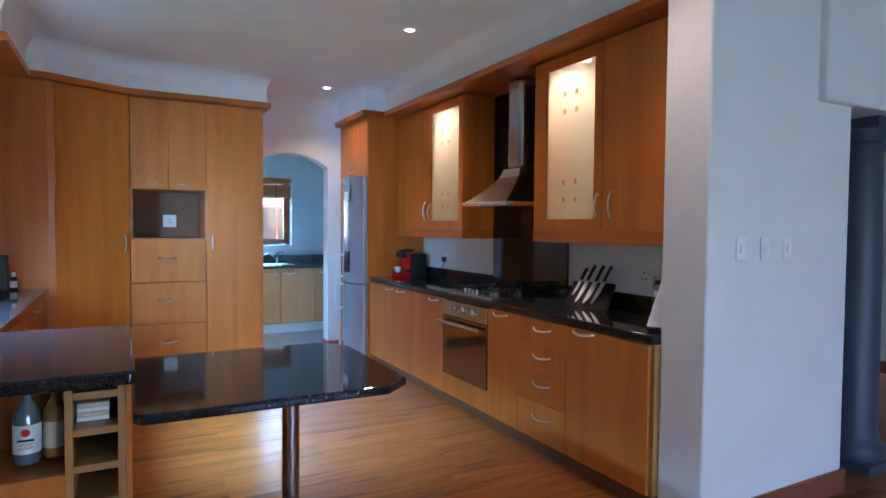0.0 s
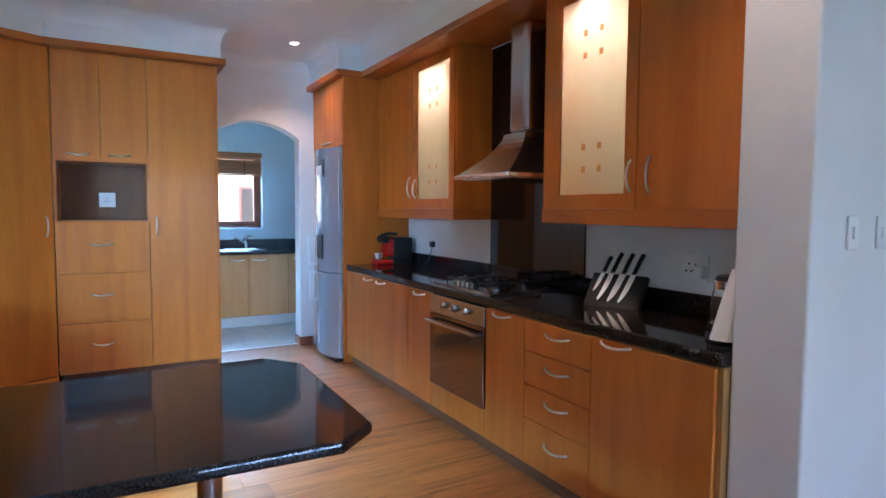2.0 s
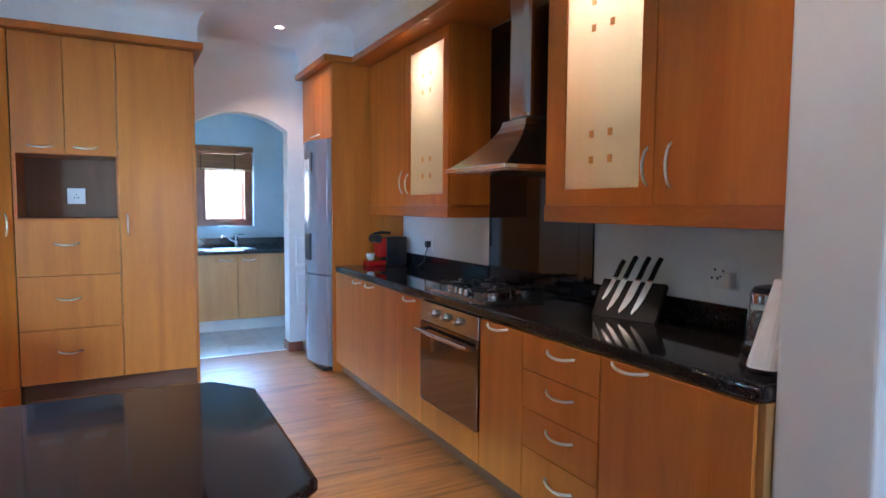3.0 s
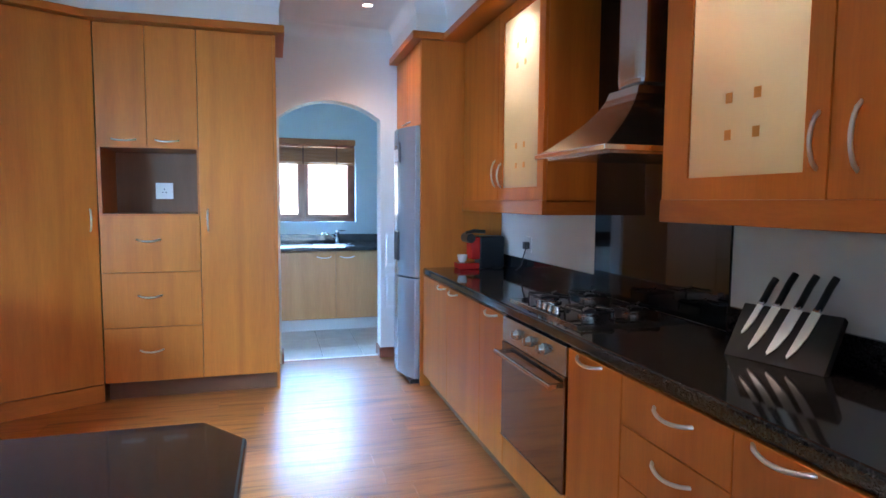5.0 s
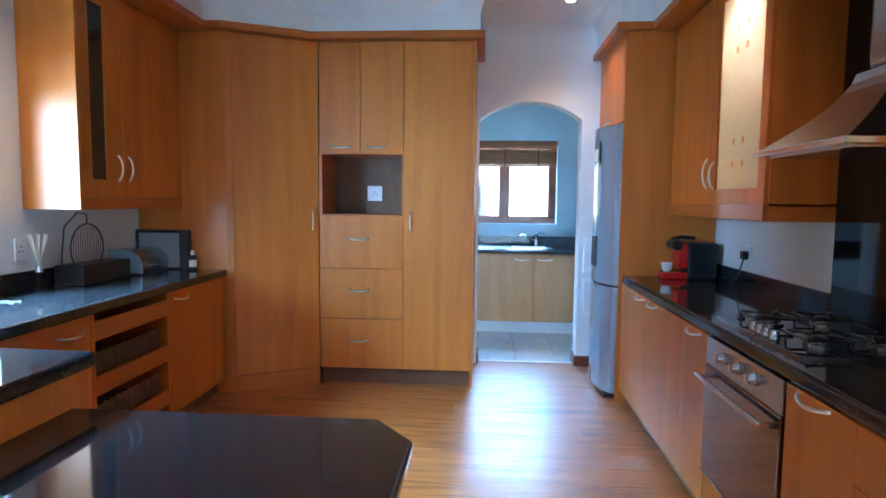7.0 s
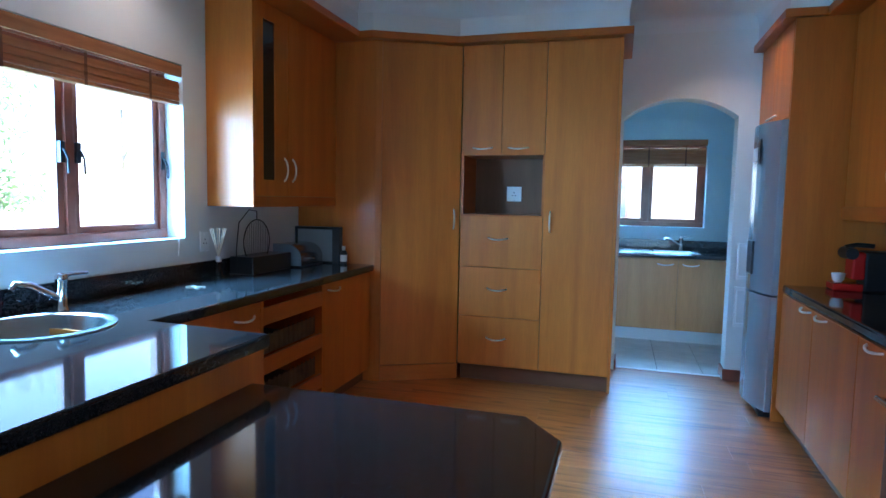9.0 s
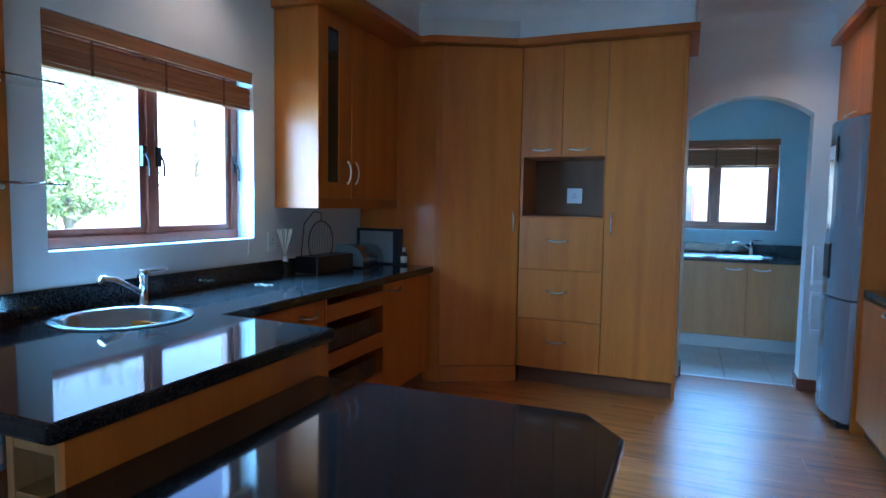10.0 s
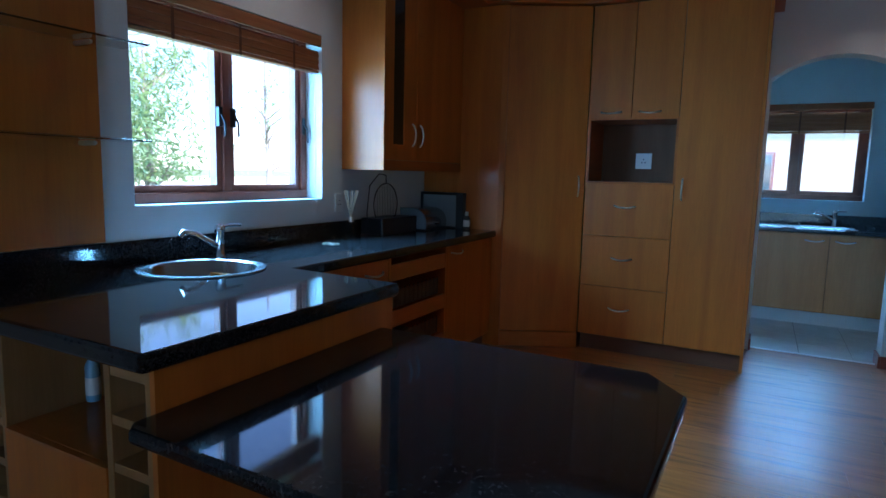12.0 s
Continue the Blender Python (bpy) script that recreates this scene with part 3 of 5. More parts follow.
rings = []
for k in range(9):
    u = k / 8
    e = (1 - u) ** 1.55
    rings.append(rect(3.135 - 0.25 * e, XR - 0.013, 3.71 - (3.71 - hb0) * e, 3.93 + (hb1 - 3.93) * e, 1.605 + 0.26 * u))
part("canopy", loft(rings), STEEL, hood)
part("rim", boxes((2.872, XR - 0.013, hb0 - 0.01, hb1 + 0.01, 1.583, 1.605), bev=0.003), CHROME, hood, "polished steel rim")
part("filter", boxes((2.92, XR - 0.05, hb0 + 0.03, hb1 - 0.03, 1.576, 1.584)), STEEL, hood)
part("chimney", prism([(3.15, 3.725), (XR - 0.013, 3.725), (XR - 0.013, 3.915), (3.15, 3.915)], 1.86, 2.555, 0.04, seg=4), STEEL, hood)

# wall cupboards
WF = 3.078


def wall_cupboard(ya, yb, label):
    c = thing("wall_cupboard", ((WF + XR) / 2, (ya + yb) / 2, 1.32), label, "wall cupboard", "fitted kitchen cupboards")
    return c


def shell_east(c, ya, yb, za, zb, glassy):
    """Carcass with the side of the solid door closed off and an open, lit half behind the glass."""
    ga, gb = glassy
    part("side_panel", boxes((WF + 0.021, XR - 0.004, ya, ya + 0.018, za, zb)), WOOD, c)
    part("side_panel", boxes((WF + 0.021, XR - 0.004, yb - 0.018, yb, za, zb)), WOOD, c)
    mid = gb if abs(ga - ya) < 0.2 else ga
    part("divider", boxes((WF + 0.03, XR - 0.02, mid - 0.009, mid + 0.009, za + 0.018, zb - 0.018)), CREAM, c)
    part("back_panel", boxes((XR - 0.018, XR - 0.005, ya + 0.018, yb - 0.018, za + 0.018, zb - 0.018)), CREAM, c)
    part("bottom_panel", boxes((WF + 0.021, XR - 0.005, ya + 0.018, yb - 0.018, za, za + 0.018)), CREAM, c)
    part("top_panel", boxes((WF + 0.021, XR - 0.005, ya + 0.018, yb - 0.018, zb - 0.018, zb)), CREAM, c)
    part("light_rail", boxes((WF - 0.004, WF + 0.02, ya, yb, 1.322, 1.4015), bev=0.003), WOOD_H, c)
    for ra in (ya, yb - 0.02):
        part("light_rail", boxes((WF + 0.02, XR - 0.005, ra, ra + 0.02, 1.322, 1.4015)), WOOD_H, c)


def glass_door_east(c, ya, yb, za, zb, hy, far=0.075):
    st = 0.075
    d = part("door", boxes((WF, WF + 0.02, ya + 0.003, ya + st, za + 0.002, zb - 0.002), (WF, WF + 0.02, yb - far, yb - 0.003, za + 0.002, zb - 0.002),
                           (WF, WF + 0.02, ya + st, yb - far, za + 0.002, za + st), (WF, WF + 0.02, ya + st, yb - far, zb - st, zb - 0.002)), WOOD, c, "framed cherry door with frosted glass")
    part("pane", boxes((WF + 0.008, WF + 0.012, ya + st, yb - far, za + st, zb - st)), FROST, d, "frosted glass pane with small clear squares")
    my = (ya + st + yb - far) / 2
    for zc in (1.66, 2.235):
        for dy in (-0.057, 0.057):
            for dz in (-0.057, 0.057):
                part("motif_square", boxes((WF + 0.0055, WF + 0.0075, my + dy - 0.013, my + dy + 0.013, zc + dz - 0.016, zc + dz + 0.016)), AMBER, d)
    handle(d, (WF, hy, 1.555), (0, 0, 1), (-1, 0, 0), 0.15)
    for sz in (1.742, 2.10):
        part("glass_shelf", boxes((WF + 0.03, XR - 0.02, ya + 0.02, yb - 0.02, sz, sz + 0.006)), DARKISH, c).visible_shadow = False


CREAM = mat("cream_lining", (0.80, 0.74, 0.60), 0.5)
AMBER = mat("amber_square", (0.45, 0.21, 0.05), 0.3)
DARKISH = mat("shelf_glass", (0.55, 0.60, 0.50), 0.1)
bsdf(DARKISH).inputs["Transmission Weight"].default_value = 0.8
c = wall_cupboard(4.457, 5.80, "cherry wall cupboard, one door of lit frosted glass")
shell_east(c, 4.457, 5.842, 1.392, 2.548, (4.475, 5.10))
door_east(c, 5.12, 5.82, 1.40, 2.545, 5.17, 1.57, True, WF)
glass_door_east(c, 4.46, 5.12, 1.40, 2.545, 5.07)
c = wall_cupboard(2.11, 3.464, "cherry wall cupboard with lit frosted glass door by wall end")
shell_east(c, 2.11, 3.464, 1.392, 2.548, (2.79, 3.44))
door_east(c, 2.12, 2.785, 1.40, 2.545, 2.705, 1.555, True, WF)
glass_door_east(c, 2.785, 3.462, 1.40, 2.545, 2.82, 0.137)
for ly in (4.78, 3.12):
    spot("cabinet_lamp", (3.24, ly, 2.505), 0.66, (1.0, 0.86, 0.64), 150, 0.6, 0.03)
    whole("cabinet_downlight", lathe([(0.03, 0), (0.03, -0.010), (0.022, -0.012), (0, -0.012)], (3.24, ly, 2.53), 16), LAMP, (3.24, ly, 2.53), "small lit round lamp inside a glass cupboard", "lamp", "cabinet lamps")

# fridge housing
fh = thing("fridge_housing", (3.07, 6.3, 0), "tall cherry panels and top cupboard round the fridge", "cupboard", "fitted kitchen cupboards")
part("side_panel", boxes((2.756, XR - 0.004, 5.848, 5.868, 0, 2.555), bev=0.002), WOOD, fh)
part("side_panel", boxes((2.77, XR - 0.004, 6.725, 6.747, 0, 2.555)), WOOD, fh)
part("top_body", boxes((2.775, XR - 0.004, 5.868, 6.725, 1.955, 2.555)), PALE, fh)
for ya, yb, hy in ((5.870, 6.297, 6.24), (6.297, 6.723, 6.36)):
    d = part("door", boxes((2.754, 2.773, ya + 0.002, yb - 0.002, 1.958, 2.552), bev=0.003), WOOD, fh)
    handle(d, (2.754, hy, 2.01), (0, 1, 0), (-1, 0, 0), 0.10)

fr = thing("fridge_freezer", (2.98, 6.25, 0), "tall brushed steel fridge-freezer with water dispenser", "fridge")
part("body", boxes((2.77, 3.36, 5.885, 6.52, 0.03, 1.94), bev=0.006), mat("fridge_side", (0.16, 0.17, 0.18), 0.45), fr, "dark grey side")


def bowed_door(za, zb):
    pts = [(2.765, 5.885), (2.765, 6.52)]
    for k in range(11):
        u = k / 10
        pts.append((2.722 - 0.082 * (1 - (2 * u - 1) ** 2), 6.52 - 0.635 * u))
    return prism(pts, za, zb, 0.006, seg=2)


fd = part("upper_door", bowed_door(0.818, 1.945), FRIDGE, fr)
part("dispenser", boxes((2.636, 2.70, 6.10, 6.26, 0.93, 1.16), bev=0.006), BLACKP, fd, "black water dispenser recess")
part("note", boxes((2.638, 2.641, 6.12, 6.26, 1.70, 1.79)), PAPER, fd, "papers held on the door")
part("note", boxes((2.640, 2.646, 6.06, 6.10, 1.68, 1.84)), BLACKP, fd, "dark card held on the door")
ld = part("lower_door", bowed_door(0.045, 0.808), FRIDGE, fr)
for parent, za, zb in ((fd, 0.845, 1.12), (ld, 0.49, 0.795)):
    b = tube([(2.615, 6.46, za), (2.615, 6.46, zb)], 0.011, 10)
    box(b, 2.615, 2.71, 6.45, 6.47, za + 0.005, za + 0.03)
    box(b, 2.615, 2.71, 6.45, 6.47, zb - 0.03, zb - 0.005)
    part("handle", b, SATIN, parent, "satin bar handle")
part("feet", boxes((2.70, 3.3, 5.93, 6.48, 0, 0.03)), BLACKP, fr)

# crowns over the cupboards
whole("crown_board", prism([(2.69, YB - 0.003), (2.69, 5.825), (2.92, 5.825), (2.92, 2.103), (XR - 0.003, 2.103), (XR - 0.003, YB - 0.003)], 2.557, 2.61, 0.006, seg=2), WOOD_H, (3.1, 4.4, 2.557), "cherry cornice board along the cooker side cupboards", "cornice board")
whole("crown_board", prism([(XL + 0.003, 4.66), (-0.10, 4.66), (-0.10, 5.69), (0.0, 5.69), (0.56, 5.985), (1.805, 5.985), (1.805, YB - 0.003), (XL + 0.003, YB - 0.003)], 2.557, 2.61, 0.006, seg=2), WOOD_H, (0.5, 6.2, 2.557), "cherry cornice board along the tall cupboards", "cornice board")

# ---- tall cupboards on the back wall ----
PF = 6.052
pa = thing("pantry_unit", (1.15, 6.4, 0), "tall cherry unit with open microwave niche and drawers", "cupboard", "fitted kitchen cupboards")


def front_n(parent, xa, xb, za, zb, name="door"):
    return part(name, boxes((xa + 0.0016, xb - 0.0016, PF, PF + 0.019, za + 0.0014, zb - 0.0014), bev=0.003), WOOD, parent)


part("side_panel", boxes((1.722, 1.742, PF + 0.003, YB - 0.004, 0, 2.555)), WOOD, pa)
part("body", boxes((0.585, 1.212, PF + 0.021, YB - 0.005, 0.12, 1.275), (0.585, 1.212, PF + 0.021, YB - 0.005, 1.755, 2.555), (1.225, 1.722, PF + 0.021, YB - 0.005, 0.12, 2.555)), PALE, pa)
part("niche_lining", boxes((0.585, 0.607, PF + 0.001, 6.46, 1.275, 1.755), (1.205, 1.225, PF + 0.001, 6.46, 1.275, 1.755), (0.607, 1.205, PF + 0.001, 6.46, 1.275, 1.293), (0.607, 1.205, PF + 0.001, 6.46, 1.737, 1.755)), WOOD_H, pa)
# niche back: brown veneer darkened, with the recess's shade in its colour
part("niche_back", boxes((0.585, 1.225, 6.46, 6.48, 1.275, 1.755)), veneer("shaded_back", (0.17, 0.085, 0.045), (0.23, 0.12, 0.065), rough=0.65, coat=0.0), pa, "niche back, brown darkened to suggest shade")
part("plinth", boxes((0.60, 1.735, PF + 0.05, PF + 0.065, 0, 0.12)), DARKWOOD, pa)
for xa, xb, hx in ((0.585, 0.895, 0.75), (0.895, 1.218, 1.02)):
    d = front_n(pa, xa, xb, 1.742, 2.553)
    handle(d, (hx, PF, 1.795), (1, 0, 0), (0, -1, 0), 0.15)
for za, zb in ((0.89, 1.282), (0.507, 0.89), (0.125, 0.507)):
    d = front_n(pa, 0.585, 1.218, za, zb, "drawer")
    handle(d, (0.885, PF, (za + zb) / 2 + 0.03), (1, 0, 0), (0, -1, 0), 0.15)
d = front_n(pa, 1.218, 1.722, 0.125, 2.553)
handle(d, (1.27, PF, 1.25), (0, 0, 1), (0, -1, 0), 0.15)

cu = thing("corner_cupboard", (0.1, 6.2, 0), "tall cherry corner cupboard with a slanted door", "cupboard", "fitted kitchen cupboards")
A, B = Vector((0.025, 5.765)), Vector((0.584, 6.052))
part("side_panel", boxes((XL + 0.003, 0.0, 5.765, 5.785, 0, 2.555)), WOOD, cu)


def slanted(a, b, off, thick, za, zb, bev=0.0):
    n = Vector((b.y - a.y, -(b.x - a.x))).normalized()
    p, q = a + n * off, b + n * off
    return prism([tuple(p), tuple(q), tuple(q - n * thick), tuple(p - n * thick)], za, zb, bev, seg=2)


u = (B - A).normalized()
dd = part("door", slanted(A + u * 0.025, B - u * 0.003, 0.0, 0.019, 0.125, 2.553, 0.003), WOOD, cu)
hp = B - u * 0.05
handle(dd, (hp.x, hp.y, 1.25), (0, 0, 1), (round(u.y, 4), round(-u.x, 4), 0), 0.15)
part("corner_post", prism([(0.0, 5.765), (0.045, 5.772), (0.045, 5.80), (0.0, 5.80)], 0, 2.555), WOOD, cu)
part("plinth", slanted(A, B, -0.008, 0.015, 0, 0.12), WOOD_H, cu)
part("body", prism([(XL + 0.004, 5.79), (0.02, 5.79), (0.56, 6.08), (0.56, YB - 0.006), (XL + 0.004, YB - 0.006)], 0.12, 2.55), PALE, cu)

# ---- window side ----
LF = -0.03
LW = thing("wall_cupboard", (-0.48, 5.2, 1.33), "cherry wall cupboard with a narrow smoked glass strip", "wall cupboard", "fitted kitchen cupboards")
part("body", boxes((XL + 0.003, -0.343, 4.715, 5.762, 1.345, 2.555)), PALE, LW)
part("end_panel", boxes((XL + 0.003, -0.322, 4.694, 4.714, 1.333, 2.555), bev=0.002), WOOD, LW, "sheeny cherry end panel facing the window")
part("light_rail", boxes((-0.345, -0.322, 4.715, 5.762, 1.333, 1.398), bev=0.003), WOOD_H, LW)
g0, g1 = 4.715, 5.085
st = 0.15
wd = part("door", boxes((-0.341, -0.322, g0, g0 + 0.085, 1.402, 2.553), (-0.341, -0.322, g0 + 0.215, g1 - 0.003, 1.402, 2.553), (-0.341, -0.322, g0 + 0.085, g0 + 0.215, 1.402, 1.50), (-0.341, -0.322, g0 + 0.085, g0 + 0.215, 2.46, 2.553)), WOOD, LW, "cherry door with a glass strip")
part("pane", boxes((-0.336, -0.330, g0 + 0.085, g0 + 0.215, 1.50, 2.46)), DARKGLASS, wd, "smoked glass strip")
handle(wd, (-0.322, g1 - 0.05, 1.57), (0, 0, 1), (1, 0, 0), 0.15)
wd = part("door", boxes((-0.341, -0.322, g1 + 0.003, 5.76, 1.402, 2.553), bev=0.003), WOOD, LW)
handle(wd, (-0.322, g1 + 0.05, 1.57), (0, 0, 1), (1, 0, 0), 0.15)


def base_west(name, ya, yb, label, category="cupboard", solid=True):
    c = thing(name, ((XL + LF) / 2, (ya + yb) / 2, 0), label, category, "fitted kitchen cupboards")
    if solid:
        part("body", boxes((XL + 0.004, LF - 0.022, ya + 0.001, yb - 0.001, 0.10, 0.849)), PALE, c)
    part("plinth", boxes((LF - 0.075, LF - 0.06, ya, yb, 0, 0.10)), DARKWOOD, c, "dark recessed plinth")
    return c


c = base_west("base_cupboard", 5.02, 5.762, "cherry base cupboard beside the tall corner cupboard")
d = part("door", boxes((LF - 0.019, LF, 5.023, 5.755, 0.102, 0.846), bev=0.003), WOOD, c)
handle(d, (LF, 5.16, 0.80), (0, 1, 0), (1, 0, 0))
c = base_west("base_cupboard", 3.50, 4.32, "cherry base cupboard under the window worktop")
d = part("door", boxes((LF - 0.019, LF, 3.55, 4.317, 0.102, 0.846), bev=0.003), WOOD, c)
handle(d, (LF, 4.18, 0.78), (0, 1, 0), (1, 0, 0))
c = base_west("basket_unit", 4.32, 5.02, "cherry base unit with two pull-out wicker baskets", "cupboard", False)
part("side_panel", boxes((XL + 0.004, LF, 4.322, 4.345, 0.10, 0.849)), WOOD, c)
part("side_panel", boxes((XL + 0.004, LF, 4.995, 5.018, 0.10, 0.849)), WOOD, c)
part("back_panel", boxes((XL + 0.004, XL + 0.02, 4.345, 4.995, 0.10, 0.849)), WOOD, c)
part("base_panel", boxes((XL + 0.02, LF - 0.002, 4.345, 4.995, 0.10, 0.12)), WOOD, c)
for za, zb in ((0.71, 0.805), (0.44, 0.535), (0.18, 0.27)):
    part("rail", boxes((LF - 0.02, LF, 4.345, 4.995, za, zb), bev=0.003), WOOD_H, c)
WICKER = veneer("wicker", (0.10, 0.05, 0.025), (0.20, 0.11, 0.055), (20, 20, 20), 0.6, 0.0)
for zb0 in (0.285, 0.55):
    bk = part("basket", boxes((XL + 0.06, LF - 0.05, 4.36, 4.98, zb0 - 0.02, zb0 - 0.012)), WICKER, c, "brown wicker basket")
    wv = bmesh.new()
    for r in range(8):
        zz = zb0 - 0.008 + r * 0.013
        tube([(LF - 0.045 + 0.004 * math.sin(k * math.pi + r * math.pi), 4.365 + 0.61 * k / 24, zz) for k in range(25)], 0.0055, 5, wv)
    for k in range(13):
        tube([(LF - 0.045, 4.365 + 0.61 * k / 12, zb0 - 0.014), (LF - 0.045, 4.365 + 0.61 * k / 12, zb0 + 0.098)], 0.005, 5, wv)
    tagged(part("weave", wv, WICKER, bk), kind="stuff")

# worktop with peninsula and sink
SC, SR = (-0.288, 3.287), 0.235
PX, PY0, PY1 = 0.562, 2.405, 3.495
lw = thing("worktop", (-0.1, 3.6, 0.86), "polished black granite L-shaped worktop with a round sink", "worktop")
part("slab", prism([(XL + 0.003, PY0), (PX - 0.01, PY0), (PX, PY0 + 0.012), (PX, PY1), (0.0, PY1 + 0.03), (0.0, 5.762), (XL + 0.003, 5.762)], 0.85, TOP, 0.011, circle(*SC, SR, 40)), GRANITE, lw)
part("upstand", boxes((XL + 0.003, XL + 0.024, PY0 + 0.002, 5.76, TOP, 1.0), bev=0.003), GRANITE, lw)

sk = thing("sink", (SC[0], SC[1], 0.75), "round stainless steel inset sink", "sink")
part("bowl", lathe([(SR + 0.024, TOP + 0.002), (SR + 0.022, TOP + 0.006), (SR - 0.006, TOP + 0.007), (SR - 0.016, TOP - 0.004), (SR - 0.028, TOP - 0.12), (SR - 0.07, TOP - 0.155), (0.03, TOP - 0.16), (0.0, TOP - 0.16)], (SC[0], SC[1], 0), 40, open_start=True), STEEL, sk)
part("strainer", lathe([(0.035, 0), (0.032, 0.006), (0.0, 0.004)], (SC[0], SC[1], TOP - 0.159), 20), BLACKP, sk)


def tap(x, y, z, dx, dy, label):
    t = thing("mixer_tap", (x, y, z), label, "tap")
    part("body", lathe([(0.026, 0), (0.026, 0.008), (0.021, 0.014), (0.020, 0.12), (0.024, 0.125), (0.025, 0.145), (0.020, 0.158), (0, 0.162)], (x, y, z), 20), CHROME, t)
    part("spout", tube([(x, y, z + 0.05), (x + dx * 0.06, y + dy * 0.06, z + 0.085), (x + dx * 0.13, y + dy * 0.13, z + 0.125), (x + dx * 0.19, y + dy * 0.19, z + 0.135), (x + dx * 0.205, y + dy * 0.205, z + 0.115)], 0.013, 12), CHROME, t)
    part("lever", tube([(x, y, z + 0.148), (x - dx * 0.05, y - dy * 0.05, z + 0.153), (x - dx * 0.12, y - dy * 0.12, z + 0.150)], 0.010, 10, taper=0.6), CHROME, t)
    return t


tap(-0.475, 3.545, TOP, -0.1, -0.99, "chrome mixer tap beside a round sink")
whole("sink_plug", lathe([(0.0, 0.0), (0.03, 0.0), (0.03, 0.014), (0.012, 0.02), (0.012, 0.035), (0, 0.036)], (-0.29, 3.31, TOP - 0.157), 18), BLACKP, (-0.29, 3.31, TOP - 0.157), "black rubber plug lying in the sink", "plug")

# peninsula carcass
pn = thing("peninsula_unit", (0.0, 3.0, 0), "cherry peninsula with wine racks and an open bottle shelf", "cupboard", "fitted kitchen cupboards")
part("end_panel", boxes((PX - 0.03, PX - 0.012, PY0 + 0.04, PY1 - 0.03, 0, 0.849)), WOOD, pn)
part("back_panel", boxes((XL + 0.004, PX - 0.031, PY1 - 0.05, PY1 - 0.032, 0.0, 0.849)), WOOD, pn)
part("core_panel", boxes((-0.135, 0.345, 2.80, 2.82, 0.06, 0.849)), WOOD, pn, "cherry panel behind the bottles")
part("base_panel", boxes((-0.135, 0.345, 2.43, 2.80, 0.06, 0.085)), WOOD_H, pn)
part("lower_panel", boxes((-0.135, 0.345, 2.445, 2.465, 0.085, 0.553)), WOOD, pn)


part("shelf_board", boxes((-0.135, 0.345, 2.466, 2.80, 0.535, 0.554)), WOOD, pn)


def rack(xa, xb):
    for x in (xa, xb - 0.025):
        part("rack_upright", boxes((x, x + 0.025, PY0 + 0.045, 2.82, 0.0, 0.849), bev=0.002), PALE, pn)
    # near-black back sheet stands in for the shade deep in the rack
    part("rack_back", boxes((xa + 0.025, xb - 0.025, 2.80, 2.82, 0.0, 0.849)), GAP_SHADE, pn)
    for k in range(7):
        z = 0.83 - 0.128 * k
        part("rack_rail", boxes((xa + 0.025, xb - 0.025, PY0 + 0.047, 2.80, z - 0.022 - 0.004, z), bev=0.002), PALE, pn)


rack(0.345, PX - 0.031)
rack(-0.285, -0.135)
part("front_panel", boxes((XL + 0.004, -0.285, PY0 + 0.05, PY0 + 0.068, 0.0, 0.849)), WOOD, pn)
whole("glass_shelf", boxes((-0.133, 0.343, 2.43, 2.80, 0.556, 0.568), bev=0.002), PANE, (0.1, 2.64, 0.556), "clear glass shelf holding bottles in the peninsula", "shelf")


def bottle(at, r, h, glass, label, label_mat, cap_mat, shoulder=0.62, liquid=None):
    b = thing("bottle", at, label, "bottle", "bottles on the peninsula shelf")
    part("glass", lathe([(r * 0.9, 0), (r, 0.008), (r, h * shoulder), (r * 0.8, h * (shoulder + 0.07)), (r * 0.36, h * (shoulder + 0.18)), (r * 0.33, h * 0.93), (0, h * 0.93)], at, 20), glass, b)
    part("label", lathe([(r + 0.0008, h * 0.14), (r + 0.0008, h * 0.50)], at, 20), label_mat, b, "printed paper label")
    part("cap", lathe([(r * 0.40, h * 0.90), (r * 0.40, h), (0, h)], at, 16), cap_mat, b)
    return b


PGLASS = mat("bottle_glass", (0.35, 0.42, 0.40), 0.04, spec=0.8)
bsdf(PGLASS).inputs["Transmission Weight"].default_value = 0.55
AMB = mat("amber_glass", (0.28, 0.13, 0.03), 0.05, spec=0.8)
BLUEB = mat("pale_blue_plastic", (0.25, 0.48, 0.62), 0.4)
bb = bottle((0.222, 2.60, 0.568), 0.043, 0.28, PGLASS, "clear spirit bottle with a white label", WHITE, WHITE)
part("emblem", lathe([(0.0, -0.0455), (0.014, -0.0453), (0.014, -0.044), (0, -0.044)], (0.222, 2.60, 0.683), 16, "y"), REDP, bb, "red round emblem")
for k, (w, z) in enumerate(((0.05, 0.653), (0.04, 0.638), (0.045, 0.625))):
    part("text_bar", boxes((0.222 - w / 2, 0.222 + w / 2, 2.60 - 0.0465, 2.60 - 0.040, z, z + 0.007)), BLACKP if k == 0 else CARD, bb)
bottle((0.303, 2.63, 0.568), 0.037, 0.265, AMB, "amber spirit bottle with a cream label", CARD, BLACKP)
bottle((-0.085, 2.68, 0.568), 0.022, 0.16, BLUEB, "pale blue bottle with a yellow cap", WHITE, CARD, 0.72)
bottle((0.03, 2.685, 0.568), 0.022, 0.15, BLACKP, "small dark bottle with a red label", REDP, CHROME)
